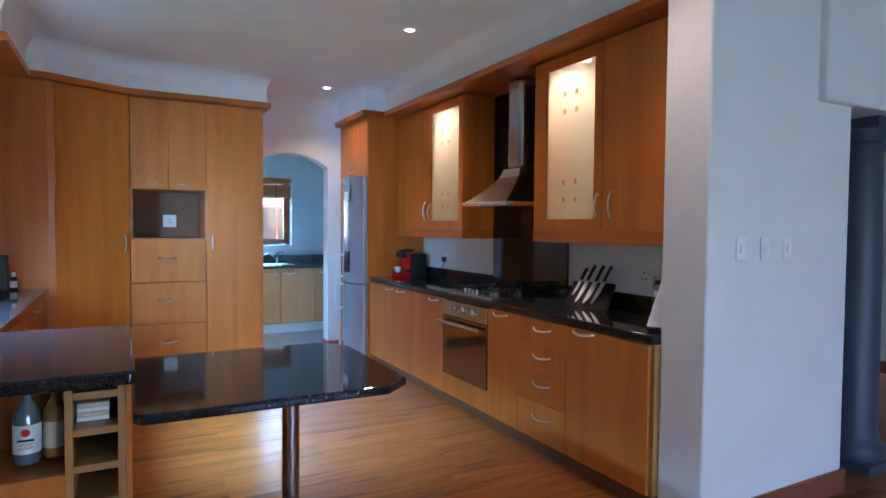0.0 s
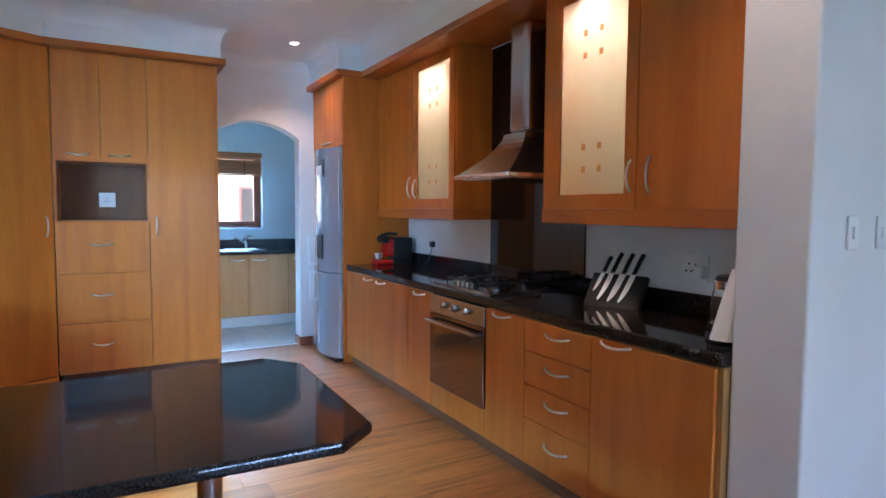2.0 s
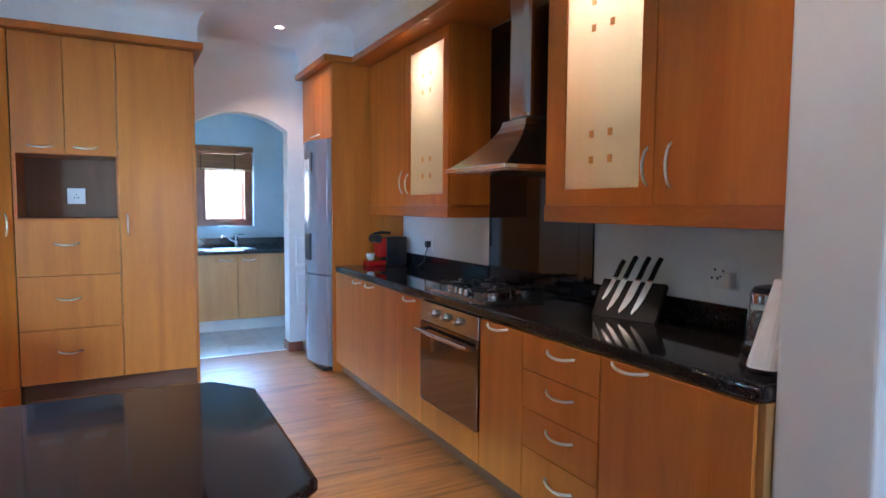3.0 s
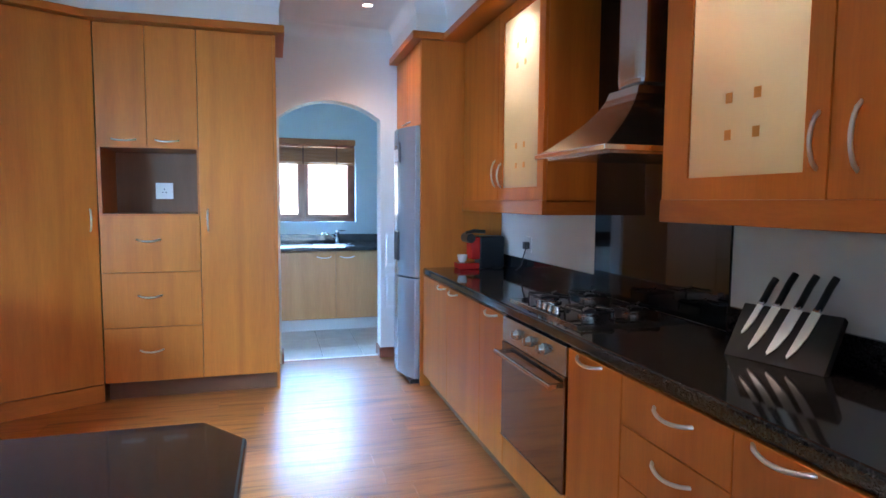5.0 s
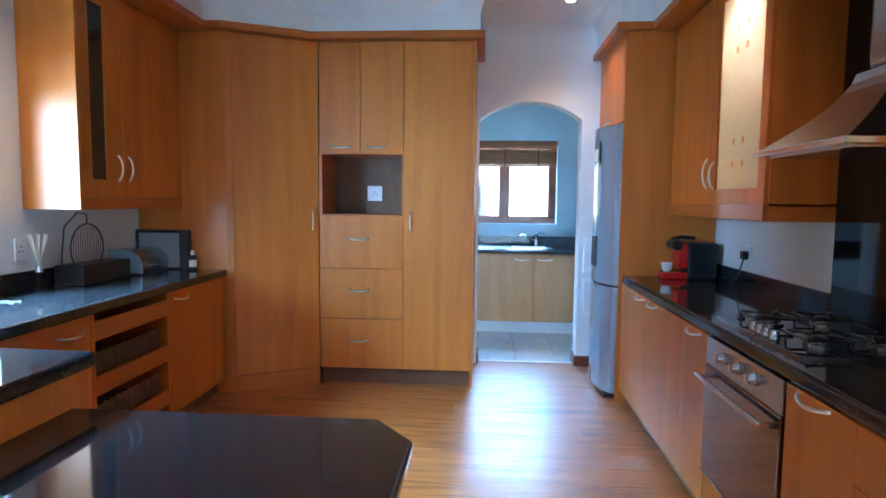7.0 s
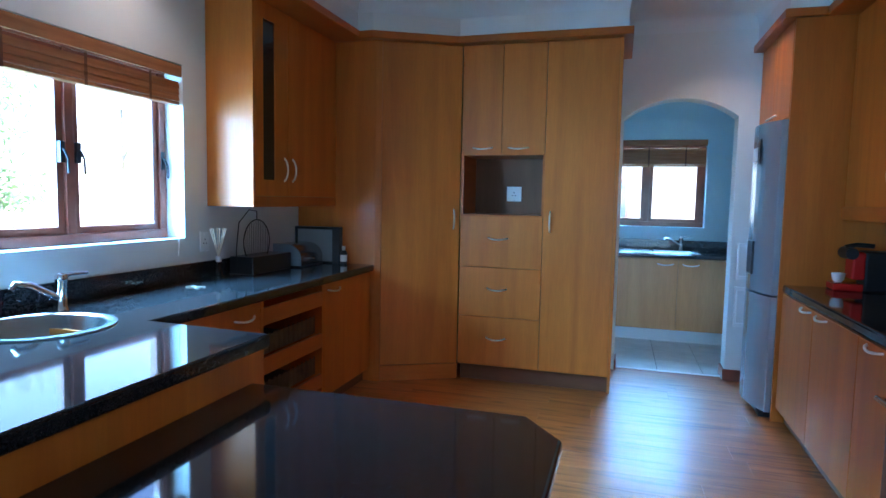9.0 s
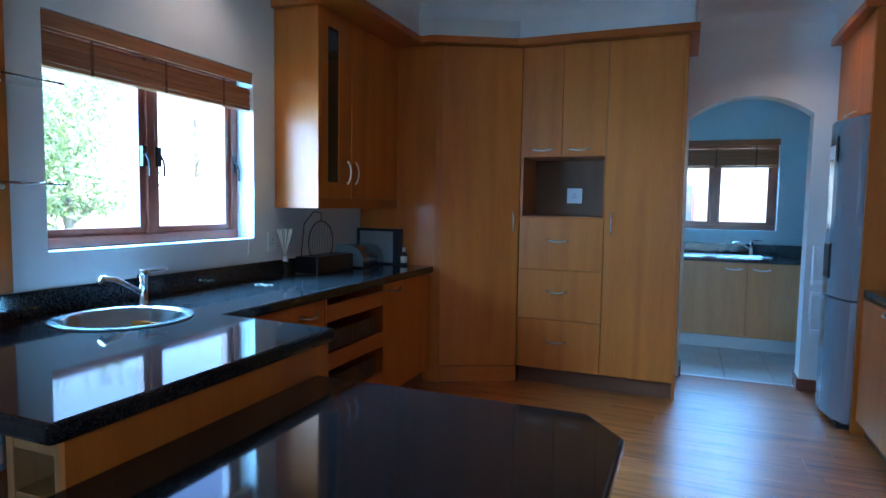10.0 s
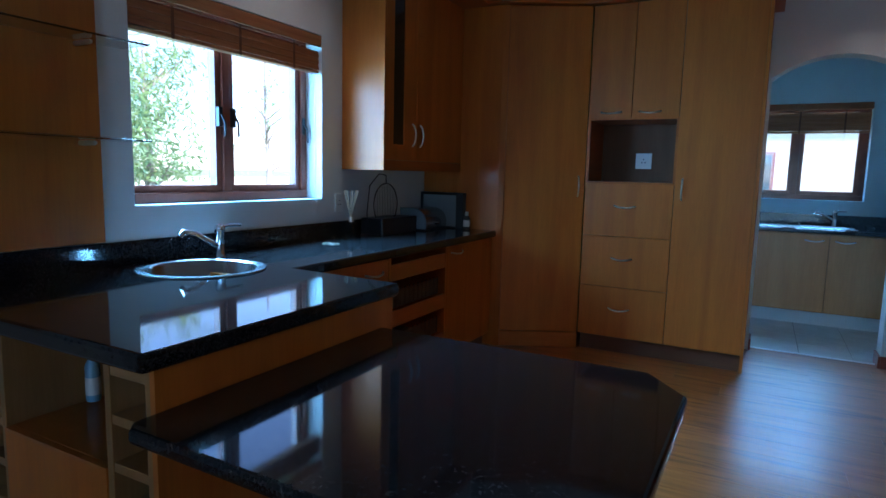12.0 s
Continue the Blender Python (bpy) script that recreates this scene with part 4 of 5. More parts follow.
for k in range(4):
    whole("rack_book", boxes((0.376, 0.478, 2.54, 2.76, 0.7028 + 0.0165 * k, 0.7028 + 0.0165 * k + 0.0155), bev=0.002), CARD if k % 2 else PAPER, (0.427, 2.6, 0.7028 + 0.0165 * k), "thin cream booklet stacked in the wine rack", "book", "booklets in the rack")

# granite table on a steel leg
tb = thing("granite_table", (1.22, 2.86, 0), "low black granite table joined to the peninsula on a steel leg", "table")
part("tabletop", prism([(PX - 0.011, 2.385), (PX + 0.02, 2.352), (1.505, 2.335), (1.632, 2.445), (1.638, 3.230), (1.516, 3.387), (PX - 0.011, 3.387)], 0.712, 0.75, 0.012), GRANITE, tb)
part("leg", lathe([(0.041, 0.012), (0.041, 0.712)], (1.22, 2.86, 0), 28), STEEL, tb, "round steel leg")
part("foot", lathe([(0.075, 0), (0.075, 0.008), (0.05, 0.014), (0.0, 0.014)], (1.22, 2.86, 0), 28), STEEL, tb)

# panel with glass shelves beside the window
whole("shelf_panel", boxes((XL + 0.003, XL + 0.025, 2.2, 3.085, 1.003, 2.57), bev=0.003), WOOD, (XL + 0.01, 2.65, 1.003), "cherry wall panel carrying glass shelves", "panel")
for sz in (1.42, 1.80):
    g = thing("glass_shelf", (XL + 0.12, 2.7, sz), "clear glass shelf on steel brackets", "shelf", "glass wall shelves")
    part("shelf", boxes((XL + 0.027, XL + 0.20, 2.25, 3.19, sz, sz + 0.008), bev=0.002), GLASS, g)
    for by in (2.40, 3.0):
        part("bracket", lathe([(0.010, 0.0), (0.010, 0.09), (0.006, 0.10), (0, 0.10)], (XL + 0.027, by, sz - 0.0115), 12, "x"), SATIN, g)

# ---- scullery furniture ----
sc = thing("scullery_cupboard", (2.0, 8.2, 0), "beech scullery base cupboard with doors under a dark worktop", "cupboard")
part("body", boxes((1.66, 3.39, 7.96, 8.49, 0.13, 0.86)), PALE, sc)
SPAL = veneer("beech_veneer", (0.56, 0.255, 0.085), (0.66, 0.33, 0.12))
for xa, xb, hx in ((1.66, 2.34, 2.22), (2.34, 2.80, 2.46), (2.80, 3.39, 2.95)):
    d = part("door", boxes((xa + 0.003, xb - 0.003, 7.94, 7.958, 0.135, 0.85), bev=0.003), SPAL, sc)
    handle(d, (hx, 7.94, 0.80), (1, 0, 0), (0, -1, 0), 0.15)
part("plinth", boxes((1.72, 3.39, 8.02, 8.04, 0, 0.13)), WHITE, sc, "white plinth")
sw = thing("scullery_worktop", (2.0, 8.2, 0.862), "dark granite worktop with upstand and inset sink", "worktop")
part("slab", prism([(0.72, 7.91), (3.395, 7.91), (3.395, 8.497), (0.72, 8.497)], 0.862, TOP, 0.01), GRANITE, sw)
part("upstand", boxes((0.72, 3.395, 8.478, 8.497, TOP, 1.01)), GRANITE, sw)
wm = thing("washing_machine", (1.3, 8.2, 0), "white front-loading appliance beside the scullery cupboard", "appliance")
part("body", boxes((0.96, 1.575, 7.95, 8.47, 0.012, 0.85), bev=0.01), WHITE, wm)
part("foot_strip", boxes((1.0, 1.54, 7.97, 8.4, 0, 0.012)), BLACKP, wm)
si = thing("scullery_sink", (2.1, 8.2, TOP), "stainless steel inset drainer sink", "sink")
part("rim", boxes((1.75, 2.55, 7.99, 8.39, TOP + 0.001, TOP + 0.008), bev=0.003), STEEL, si)
# no hollow here: a flat darker plate paints the shade inside the bowl
part("bowl", boxes((2.12, 2.48, 8.05, 8.33, TOP + 0.008, TOP + 0.0095)), mat("sink_shadow", (0.25, 0.25, 0.26), 0.3, 1.0), si)
tap(2.40, 8.41, TOP + 0.001, -0.85, -0.5, "chrome mixer tap on a scullery sink")

# ---- small things, cooker side ----
cm = thing("coffee_machine", (3.200, 5.725, TOP), "small red and black capsule coffee machine", "coffee machine")
part("body", boxes((3.160, 3.350, 5.665, 5.805, TOP + 0.004, TOP + 0.24), bev=0.012), BLACKP, cm)
part("front", boxes((3.095, 3.165, 5.670, 5.800, TOP + 0.07, TOP + 0.235), bev=0.012), REDP, cm, "red front housing")
part("drip_tray", boxes((3.000, 3.160, 5.670, 5.800, TOP, TOP + 0.045), bev=0.008), REDP, cm, "red drip tray")
part("head", lathe([(0.0, -0.07), (0.034, -0.068), (0.036, 0.068), (0.0, 0.07)], (3.090, 5.735, TOP + 0.225), 20, "y"), BLACKP, cm, "black brewing head")
part("lever", tube([(3.070, 5.735, TOP + 0.26), (3.130, 5.735, TOP + 0.275), (3.220, 5.735, TOP + 0.27)], 0.014, 10), BLACKP, cm)
cup = thing("cup", (3.045, 5.735, TOP + 0.047), "white porcelain cup on the coffee machine", "cup")
part("bowl", lathe([(0.018, 0), (0.032, 0.015), (0.038, 0.055), (0.035, 0.055), (0.029, 0.017), (0, 0.01)], (3.045, 5.735, TOP + 0.047), 20), PORCELAIN, cup)
part("handle", tube([(3.045, 5.770, TOP + 0.09), (3.045, 5.793, TOP + 0.085), (3.045, 5.790, TOP + 0.065), (3.045, 5.767, TOP + 0.06)], 0.005, 8), PORCELAIN, cup)


def socket(at, w, h, out, label, plug=False, holes=1):
    """A wall plate; out is the axis it faces."""
    s = thing("wall_socket", at, label, "socket")
    x, y, z = at

    def b(u0, u1, d0, d1, za, zb, bev=0.0):
        if out[0]:
            p = sorted((x + out[0] * d0, x + out[0] * d1))
            return boxes((p[0], p[1], y + u0, y + u1, z + za, z + zb), bev=bev)
        p = sorted((y + out[1] * d0, y + out[1] * d1))
        return boxes((x + u0, x + u1, p[0], p[1], z + za, z + zb), bev=bev)
    part("plate", b(-w / 2, w / 2, 0.001, 0.010, -h / 2, h / 2, 0.003), WHITE, s)
    for du, dz in ((-0.012, -0.012), (0.012, -0.012), (0.0, 0.012)):
        part("hole", b(du - 0.004, du + 0.004, 0.0085, 0.0105, dz - 0.004, dz + 0.004), BLACKP, s)
    part("rocker", b(-0.008, 0.008, 0.009, 0.014, h * 0.28, h * 0.40), WHITE, s)
    if plug:
        part("plug", b(-0.025, 0.025, 0.010, 0.045, -0.03, 0.02, 0.006), BLACKP, s, "black plug pushed in")
    return s


so = socket((XR, 5.33, 1.10), 0.08, 0.11, (-1, 0), "white wall socket with a black plug", True)
part("cable", tube([(XR - 0.04, 5.30, 1.08), (XR - 0.05, 5.32, 1.02), (XR - 0.04, 5.38, 0.95), (XR - 0.05, 5.45, 0.91)], 0.004, 6), BLACKP, so)
so = socket((XR, 2.69, 1.125), 0.135, 0.125, (-1, 0), "white wall socket with a white adaptor over the worktop")
part("adaptor", boxes((XR - 0.05, XR - 0.011, 2.628, 2.672, 1.075, 1.135), bev=0.006), WHITE, so, "white plug adaptor")
for hy, hz in ((2.742, 1.105), (2.728, 1.14), (2.715, 1.105)):
    part("hole", boxes((XR - 0.0108, XR - 0.0085, hy - 0.005, hy + 0.005, hz - 0.005, hz + 0.005)), BLACKP, so)
socket((0.93, 6.46, 1.455), 0.12, 0.12, (0, -1), "white socket plate in the microwave niche")
socket((XL, 4.66, 1.12), 0.08, 0.12, (1, 0), "white wall socket beside the window")

# knife block: a leaning dark board with four knives held flat on it
KX, KY, KZ = 3.165, 3.02, TOP
kb = thing("knife_block", (KX, KY, TOP), "dark leaning knife board holding four knives", "knife block")
turned = Matrix.Translation((KX, KY, KZ)) @ Matrix.Rotation(radians(17), 4, "Z")
lean = turned @ Matrix.Rotation(radians(34), 4, "Y")


def leaned(bm):
    bm.transform(lean)
    return bm


KBM = veneer("wenge_board", (0.016, 0.012, 0.011), (0.035, 0.026, 0.022), (6, 6, 1), 0.5, 0.0)
part("board", leaned(boxes((0.0, 0.03, -0.152, 0.152, 0.0, 0.195), bev=0.003)), KBM, kb)
foot = boxes((0.03, 0.13, -0.10, 0.10, 0.0, 0.02), bev=0.003)
foot.transform(turned)
part("stand", foot, KBM, kb)
for ky, blade, wd_, grip in ((0.095, 0.115, 0.020, 0.10), (0.045, 0.165, 0.026, 0.125), (-0.018, 0.17, 0.034, 0.125), (-0.075, 0.17, 0.028, 0.125)):
    kn = thing("kitchen_knife", (KX, KY + ky, TOP + 0.2), "steel kitchen knife with black handle on the board", "knife", "knives on the board")
    zt = 0.195
    tilt = Matrix.Translation((0, ky, zt)) @ Matrix.Rotation(radians(9), 4, "X") @ Matrix.Translation((0, -ky, -zt))
    bm = bmesh.new()
    out = [(ky - wd_ / 2, zt), (ky + wd_ / 2, zt), (ky + wd_ / 2, zt - blade * 0.95), (ky + wd_ * 0.3, zt - blade), (ky - wd_ * 0.2, zt - blade * 0.8), (ky - wd_ / 2, zt - blade * 0.5)]
    lo_, hi_ = [bm.verts.new((-0.006, y, z)) for y, z in out], [bm.verts.new((-0.002, y, z)) for y, z in out]
    bm.faces.new(lo_)
    bm.faces.new(hi_[::-1])
    for k in range(6):
        bm.faces.new((lo_[k], hi_[k], hi_[(k + 1) % 6], lo_[(k + 1) % 6]))
    bmesh.ops.recalc_face_normals(bm, faces=list(bm.faces))
    bm.transform(tilt)
    part("blade", leaned(bm), SATIN, kn)
    bm = tube([(-0.004, ky, zt + 0.005), (-0.004, ky, zt + 0.03), (-0.004, ky + 0.002, zt + grip * 0.7), (-0.004, ky, zt + grip)], 0.011, 8)
    bm.transform(tilt)
    part("grip", leaned(bm), BLACKP, kn, "black handle")
    bm = boxes((-0.012, 0.004, ky - 0.010, ky + 0.010, zt - 0.003, zt + 0.01), bev=0.002)
    bm.transform(tilt)
    part("bolster", leaned(bm), CHROME, kn)

# kettle and paper towel roll
ke = thing("kettle", (3.03, 2.25, TOP), "glass and steel electric kettle on its base", "kettle")
part("base", lathe([(0.085, 0), (0.085, 0.018), (0.075, 0.022), (0, 0.022)], (3.03, 2.25, TOP), 24), BLACKP, ke)
part("jug", lathe([(0.078, 0.055), (0.078, 0.06), (0.070, 0.15), (0.060, 0.20), (0.057, 0.20), (0.067, 0.15), (0.074, 0.062), (0, 0.062)], (3.03, 2.25, TOP), 24), GLASS, ke)
part("heater", lathe([(0.072, 0.022), (0.079, 0.028), (0.079, 0.055), (0, 0.055)], (3.03, 2.25, TOP), 24), STEEL, ke)
part("collar", lathe([(0.062, 0.195), (0.063, 0.225), (0.059, 0.228), (0.059, 0.195)], (3.03, 2.25, TOP), 24), CHROME, ke)
part("lid", lathe([(0.06, 0.226), (0.05, 0.245), (0.015, 0.252), (0, 0.252)], (3.03, 2.25, TOP), 24), BLACKP, ke)
part("handle", tube([(3.09, 2.25, TOP + 0.225), (3.13, 2.25, TOP + 0.215), (3.145, 2.25, TOP + 0.15), (3.125, 2.25, TOP + 0.06), (3.10, 2.25, TOP + 0.04)], 0.012, 8), BLACKP, ke)
tw = thing("dish_towel", (2.89, 2.175, TOP), "white cloth draped over a stand by the wall end", "towel")
part("stand", lathe([(0.05, 0), (0.05, 0.012), (0.01, 0.016), (0.008, 0.03), (0, 0.03)], (2.885, 2.168, TOP), 18), BLACKP, tw)
folds = []
for k in range(8):
    z = TOP + 0.03 + 0.25 * k / 7
    ring = []
    for j in range(24):
        a = 2 * math.pi * j / 24
        r = (0.052 - 0.026 * k / 7) * (1 + 0.06 * math.sin(5 * a + 0.3 * k))
        ring.append((2.885 + 0.075 * k / 7 + r * math.cos(a), 2.168 + r * math.sin(a), z))
    folds.append(ring)
part("cloth", loft(folds), PAPER, tw)

# switches on the wall end
for k, sx in enumerate((3.05, 3.23, 3.41)):
    s = thing("light_switch", (sx, 1.845, 1.325), "white slim wall switch plate on the wall end", "switch", "light switches")
    part("plate", boxes((sx - 0.032, sx + 0.032, 1.836, 1.844, 1.27, 1.38), bev=0.004), WHITE, s)
    part("rocker", boxes((sx - 0.011, sx + 0.011, 1.828, 1.837, 1.305, 1.345), bev=0.002), WHITE, s)

# navy pillar beyond the wall end
pl = thing("pillar", (4.47, 2.06, 0), "dark navy round pillar on a square base under the beam", "pillar")
part("base", boxes((4.27, 4.67, 1.86, 2.26, 0, 0.06), bev=0.006), NAVY, pl)
part("shaft", lathe([(0.185, 0.06), (0.19, 0.09), (0.18, 0.13), (0.145, 0.16), (0.135, 0.22), (0.128, 1.2), (0.118, 1.88), (0.14, 1.90), (0.14, 1.92), (0.12, 1.94), (0.165, 2.0), (0.165, 2.01)], (4.47, 2.06, 0), 36), NAVY, pl)
part("capital", boxes((4.29, 4.65, 1.88, 2.24, 2.01, 2.07), bev=0.004), NAVY, pl)

# ---- small things, window side ----
rd = thing("reed_diffuser", (-0.56, 4.68, TOP), "glass reed diffuser with pale reeds on the worktop", "diffuser")
part("flask", lathe([(0.036, 0), (0.036, 0.006), (0.014, 0.085), (0.013, 0.10), (0, 0.10)], (-0.56, 4.68, TOP), 20), GLASS, rd)
part("collar", lathe([(0.017, 0.098), (0.018, 0.13), (0.012, 0.132), (0, 0.132)], (-0.56, 4.68, TOP), 16), SATIN, rd)
for k in range(8):
    a = k * 0.8
    part("reed", tube([(-0.56, 4.68, TOP + 0.12), (-0.56 + 0.045 * math.cos(a), 4.68 + 0.05 * math.sin(a), TOP + 0.30)], 0.0028, 5), CARD, rd)
hs = thing("wire_stand", (-0.48, 5.00, TOP), "round black wire stand hung against the wall", "wire stand")
ring_c = (-0.52, 5.02, TOP + 0.20)
part("ring", tube([(ring_c[0], ring_c[1] + 0.145 * math.cos(2 * math.pi * k / 36), ring_c[2] + 0.145 * math.sin(2 * math.pi * k / 36)) for k in range(36)], 0.004, 6, None, True), BLACKP, hs)
for k in range(-6, 7):
    v = 0.02 * k
    hgt = math.sqrt(max(0.145 ** 2 - v * v, 0))
    part("wire", tube([(ring_c[0], ring_c[1] + v, ring_c[2] - hgt), (ring_c[0], ring_c[1] + v, ring_c[2] + hgt)], 0.0014, 5), BLACKP, hs)
part("hook", tube([(-0.55, 4.85, TOP + 0.003), (-0.55, 4.84, TOP + 0.15), (-0.55, 4.87, TOP + 0.33), (-0.53, 4.95, TOP + 0.41), (-0.52, 5.02, TOP + 0.40), (-0.52, 5.02, TOP + 0.345)], 0.004, 6), BLACKP, hs)
part("foot", tube([(-0.60, 4.83, TOP + 0.004), (-0.55, 4.85, TOP + 0.004), (-0.44, 4.95, TOP + 0.004)], 0.004, 6), BLACKP, hs)
br = thing("bread_bin", (-0.51, 5.505, TOP), "roll-top steel and glass bread bin on the worktop", "bread bin")
prof = [(-0.60, TOP + 0.012), (-0.39, TOP + 0.012), (-0.39, TOP + 0.06)]
for k in range(9):
    a = math.pi / 2 * k / 8
    prof.append((-0.51 + 0.12 * math.cos(a), TOP + 0.06 + 0.10 * math.sin(a)))
prof.append((-0.60, TOP + 0.16))


def across(profile, ya, yb):
    bm = bmesh.new()
    lo_, hi_ = [bm.verts.new((x, ya, z)) for x, z in profile], [bm.verts.new((x, yb, z)) for x, z in profile]
    bm.faces.new(lo_)
    bm.faces.new(hi_[::-1])
    n = len(profile)
    for k in range(n):
        bm.faces.new((lo_[k], hi_[k], hi_[(k + 1) % n], lo_[(k + 1) % n]))
    bmesh.ops.recalc_face_normals(bm, faces=list(bm.faces))
    return bm


part("cover", across(prof, 5.355, 5.675), STEEL, br, "curved steel cover")
part("end_cap", across([(x * 1.0 - (x + 0.505) * -0.04, z + (0.004 if z > TOP + 0.1 else 0)) for x, z in prof], 5.340, 5.355), mat("grey_cap", (0.30, 0.40, 0.46), 0.25), br, "pale blue-grey end cap")
part("knob", lathe([(0.010, 0), (0.010, 0.02), (0, 0.022)], (-0.39, 5.515, TOP + 0.05), 12, "x"), CHROME, br)
part("base", boxes((-0.60, -0.39, 5.345, 5.680, TOP, TOP + 0.012)), BLACKP, br)
to = thing("tray", (-0.47, 5.72, TOP), "grey tray with black rim standing behind the bread bin", "tray")
part("rim", boxes((-0.64, -0.618, 5.70, 5.755, TOP, TOP + 0.275), (-0.322, -0.26, 5.70, 5.755, TOP, TOP + 0.275), (-0.618, -0.322, 5.70, 5.755, TOP + 0.255, TOP + 0.275), (-0.618, -0.322, 5.70, 5.755, TOP, TOP + 0.012), bev=0.003), BLACKP, to)
part("panel", boxes((-0.618, -0.322, 5.708, 5.725, TOP + 0.012, TOP + 0.255)), mat("grey_melamine", (0.27, 0.29, 0.30), 0.4), to, "pale grey panel")
whole("storage_box", boxes((-0.615, -0.44, 4.86, 5.31, TOP, TOP + 0.112), bev=0.006), BLACKP, (-0.53, 5.08, TOP), "low black box on the worktop below a wire stand", "box")
sb = thing("small_bottle", (-0.225, 5.70, TOP), "small dark bottle with pale label and cap", "bottle")
part("glass", lathe([(0.024, 0), (0.026, 0.01), (0.026, 0.085), (0.012, 0.105), (0, 0.105)], (-0.225, 5.70, TOP), 16), BLACKP, sb)
part("label", lathe([(0.0265, 0.02), (0.0265, 0.07)], (-0.225, 5.70, TOP), 16), PAPER, sb)
part("cap", lathe([(0.013, 0.103), (0.013, 0.135), (0, 0.136)], (-0.225, 5.70, TOP), 14), PAPER, sb)
whole("cord_loop", tube([(-0.42 + 0.05 * math.cos(k * 0.45), 4.30 + 0.03 * math.sin(k * 0.9), TOP + 0.003) for k in range(14)], 0.0018, 5), CARD, (-0.42, 4.30, TOP), "loose pale cord lying on the worktop", "cord")

# ceiling downlights
for lx, ly in DOWN:
    dl = thing("downlight", (lx, ly, CE - 0.012), "small round recessed ceiling downlight, lit", "downlight", "ceiling downlights")
    part("trim_ring", lathe([(0.046, 0), (0.046, -0.006), (0.034, -0.009), (0.032, 0.0)], (lx, ly, CE - 0.001), 24), SATIN, dl)
    part("lamp", lathe([(0.031, 0), (0.031, -0.004), (0, -0.006)], (lx, ly, CE - 0.001), 24), LAMP, dl)

# ---- outside ----
structure("ground", boxes((-400, 400, -400, 400, -0.5, -0.16)), GRASS, "sunlit lawn round the house")
gw = structure("garden_wall", boxes((-13.2, -13.0, -30, 30, -0.16, 1.05)), FACADE, "low rendered garden wall")
house = thing("neighbour_house", (3, 22, -0.16), "pale rendered neighbouring house with tiled roof", "house")
part("wall", boxes((-6, 14, 20, 28, -0.16, 5.4)), FACADE, house)
roofm = mat("roof_tile", (0.30, 0.15, 0.10), 0.8)
part("roof", loft([rect(-6.6, 14.6, 19.4, 28.6, 5.4), rect(-2, 10, 23.9, 24.1, 7.8)]), roofm, house)
for hx in (0.8, 4.4, 8.0):
    for hz in (0.9, 3.3):
        wv = part("window", boxes((hx, hx + 1.2, 19.94, 20.0, hz, hz + 1.2), bev=0.01), MAHOG, house)
        part("pane", boxes((hx + 0.08, hx + 0.56, 19.92, 19.945, hz + 0.08, hz + 1.12), (hx + 0.64, hx + 1.12, 19.92, 19.945, hz + 0.08, hz + 1.12)), DARKGLASS, wv)


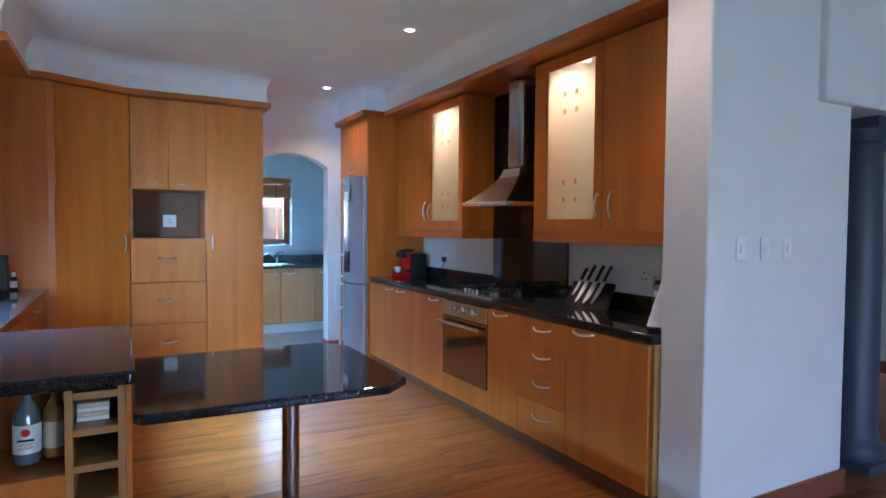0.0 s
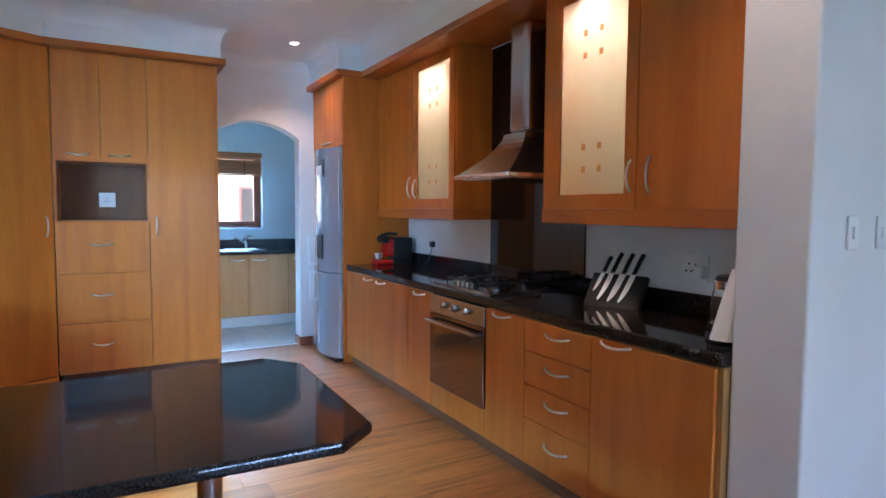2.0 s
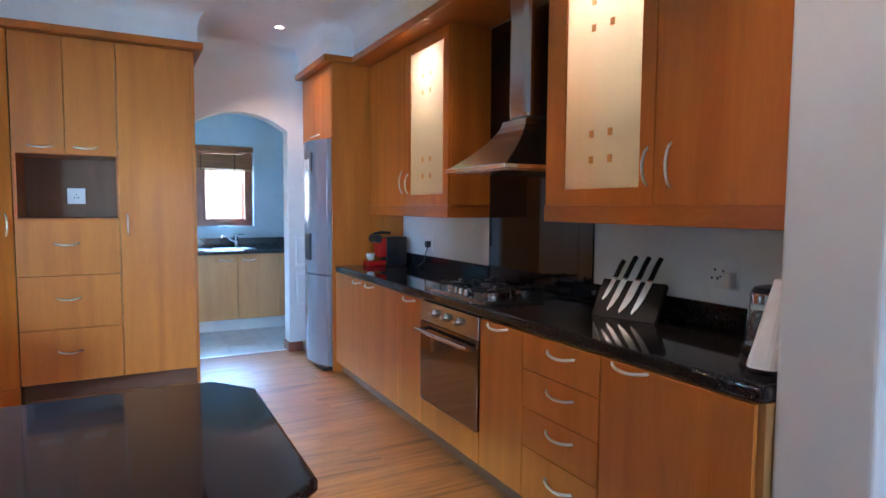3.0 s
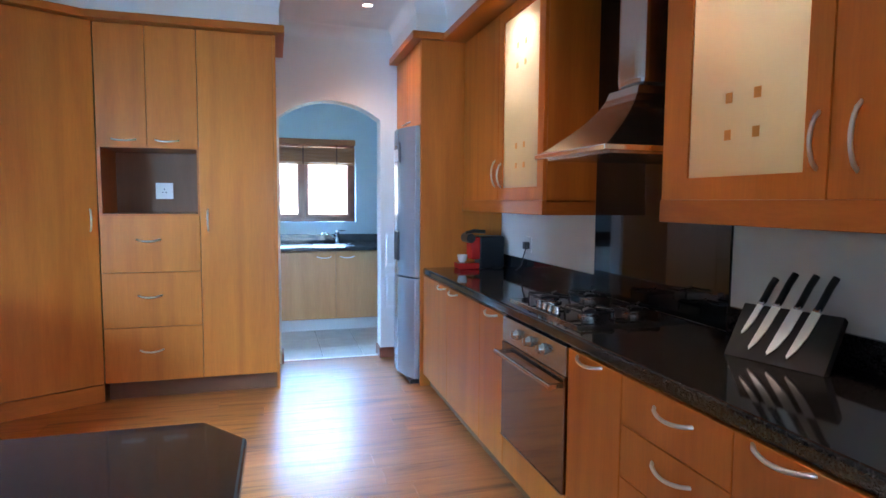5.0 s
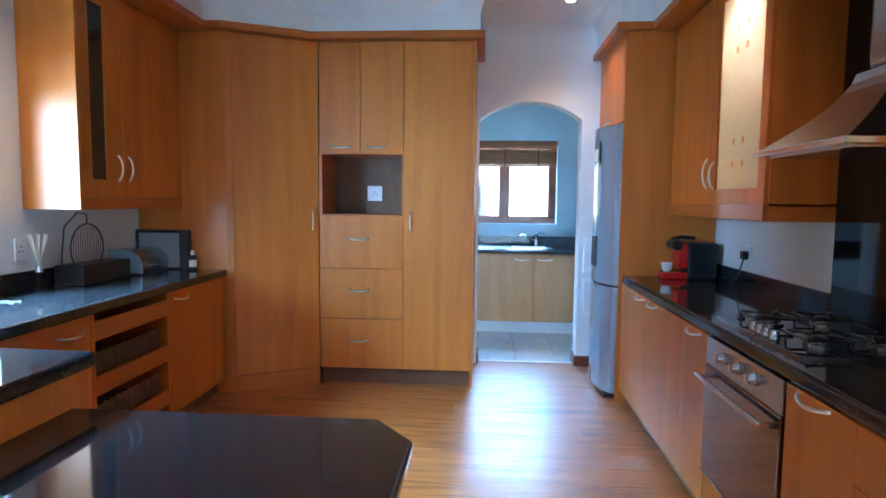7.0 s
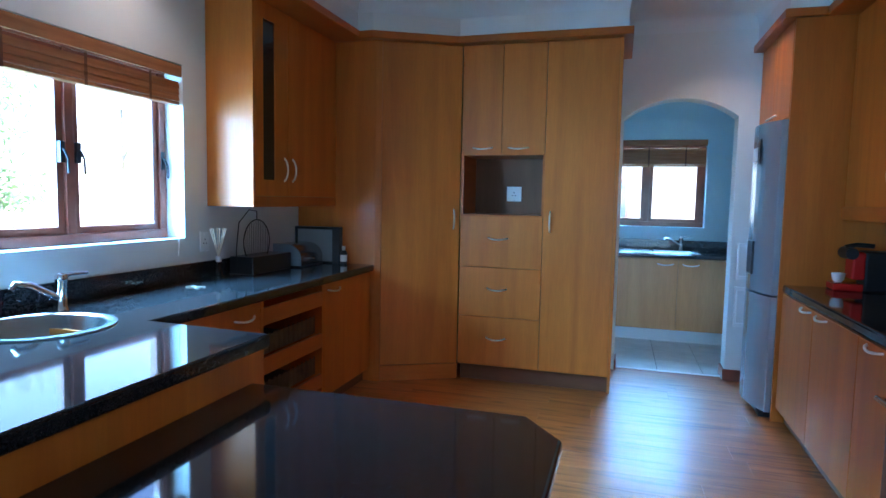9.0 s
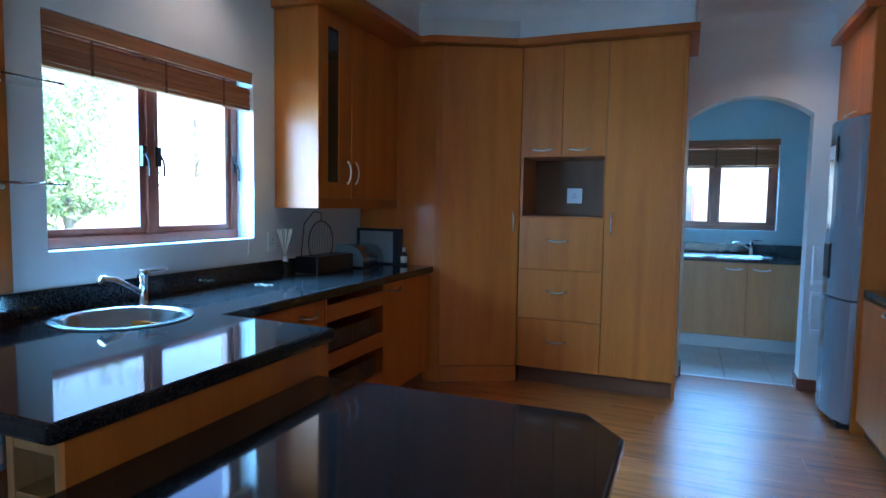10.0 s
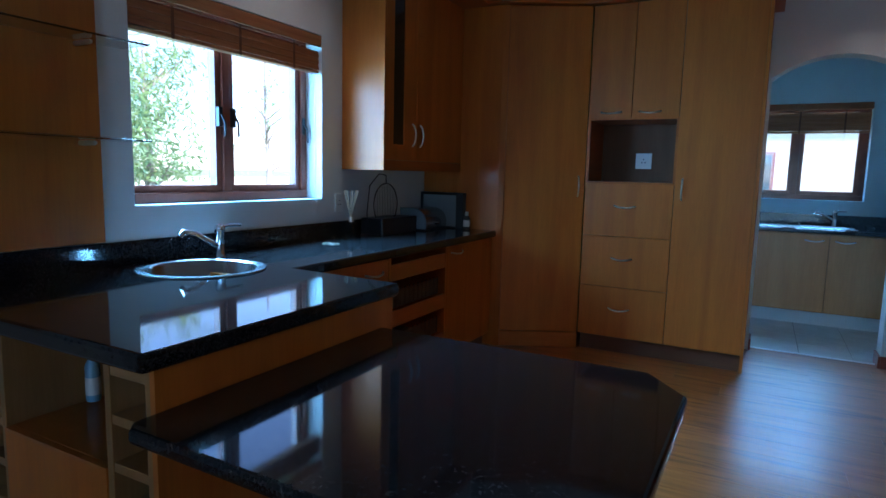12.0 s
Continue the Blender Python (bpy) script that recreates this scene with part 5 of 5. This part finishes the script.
def tree(x, y, h, spread, seed, leaves, base=0.35):
    rnd = random.Random(seed)
    t = thing("garden_tree", (x, y, -0.16), "feathery garden tree with pale green foliage", "tree", "garden trees")
    tb_ = tube([(x, y, -0.2), (x + 0.1, y, h * 0.3), (x - 0.1, y + 0.1, h * 0.6), (x, y, h * 0.9)], 0.09, 8, None, False, 0.25)
    tips = []
    for k in range(16):
        a, zz = rnd.uniform(0, 6.28), h * rnd.uniform(0.1, 0.75)
        ln = spread * rnd.uniform(0.5, 1.0)
        e = (x + ln * math.cos(a), y + ln * math.sin(a), zz + ln * rnd.uniform(0.4, 1.0))
        tube([(x, y, zz), ((x + e[0]) / 2, (y + e[1]) / 2 + 0.1, (zz + e[2]) / 2 + 0.05), e], 0.03, 5, tb_, False, 0.3)
        tips += [e, ((x + e[0]) / 2, (y + e[1]) / 2, (zz + e[2]) / 2)]
    part("trunk", tb_, BARK, t)
    verts, faces = [], []
    for k in range(leaves):
        c = rnd.choice(tips)
        p = Vector((c[0] + rnd.gauss(0, 0.28), c[1] + rnd.gauss(0, 0.28), c[2] + rnd.gauss(0, 0.25)))
        if p.z < h * base:
            continue
        d = Vector((rnd.uniform(-1, 1), rnd.uniform(-1, 1), rnd.uniform(-1, 0.3))).normalized() * rnd.uniform(0.045, 0.10)
        s = d.cross(Vector((rnd.uniform(-1, 1), rnd.uniform(-1, 1), 1))).normalized() * 0.020
        i = len(verts)
        verts += [p - d, p + s, p + d, p - s]
        faces.append((i, i + 1, i + 2, i + 3))
    me = bpy.data.meshes.new("crown")
    me.from_pydata([tuple(v) for v in verts], [], faces)
    me.materials.append(LEAF)
    cr = new("crown", me)
    cr.parent = t
    cr.location = (-x, -y, 0.16)
    tagged(cr, kind="stuff")
    return t


tree(-6.2, 5.6, 4.2, 1.3, 3, 34000, 0.12)
tree(-7.5, 8.2, 3.6, 0.9, 5, 5000, 0.3)
tree(-9.5, 13.0, 4.6, 0.8, 8, 500, 0.5)
tree(-8.0, 3.0, 5.0, 1.6, 11, 22000, 0.2)

# ---- floor pieces ----
PW, PLEN = 0.19, 1.28
PM = {}
floor_ob = bpy.data.objects["floor"]
rnd = random.Random(4)
row, yy = 0, 0.0
while yy < YB + 0.08:
    wy = min(PW, YB + 0.085 - yy)
    xx = XL - rnd.uniform(0.1, 1.1)
    while xx < 6.0:
        xa, xb = max(xx, XL), min(xx + PLEN, 6.0)
        ok = not (xa > 3.45 and yy > 5.2)
        if ok and xb - xa > 0.05:
            key = (round(xb - xa, 2), round(wy, 3))
            if key not in PM:
                bm = boxes((0.0006, key[0] - 0.0006, 0.0006, key[1] - 0.0006, -0.011, 0.0))
                me = bpy.data.meshes.new("plank")
                bm.to_mesh(me)
                bm.free()
                me.materials.append(PLANK)
                PM[key] = me
            o = new("plank", PM[key])
            o.location = (xa, yy, 0)
            o.parent = floor_ob
        xx += PLEN
    yy += PW
TS = 0.36
bm = boxes((0.003, TS - 0.003, 0.003, TS - 0.003, -0.009, 0.0), bev=0.0015)
tme = bpy.data.meshes.new("tile")
bm.to_mesh(tme)
bm.free()
tme.materials.append(TILE)
for i in range(8):
    for j in range(5):
        o = new("tile", tme)
        o.location = (0.68 + i * TS, YB + 0.107 + j * TS, 0)
        o.parent = scullery_floor
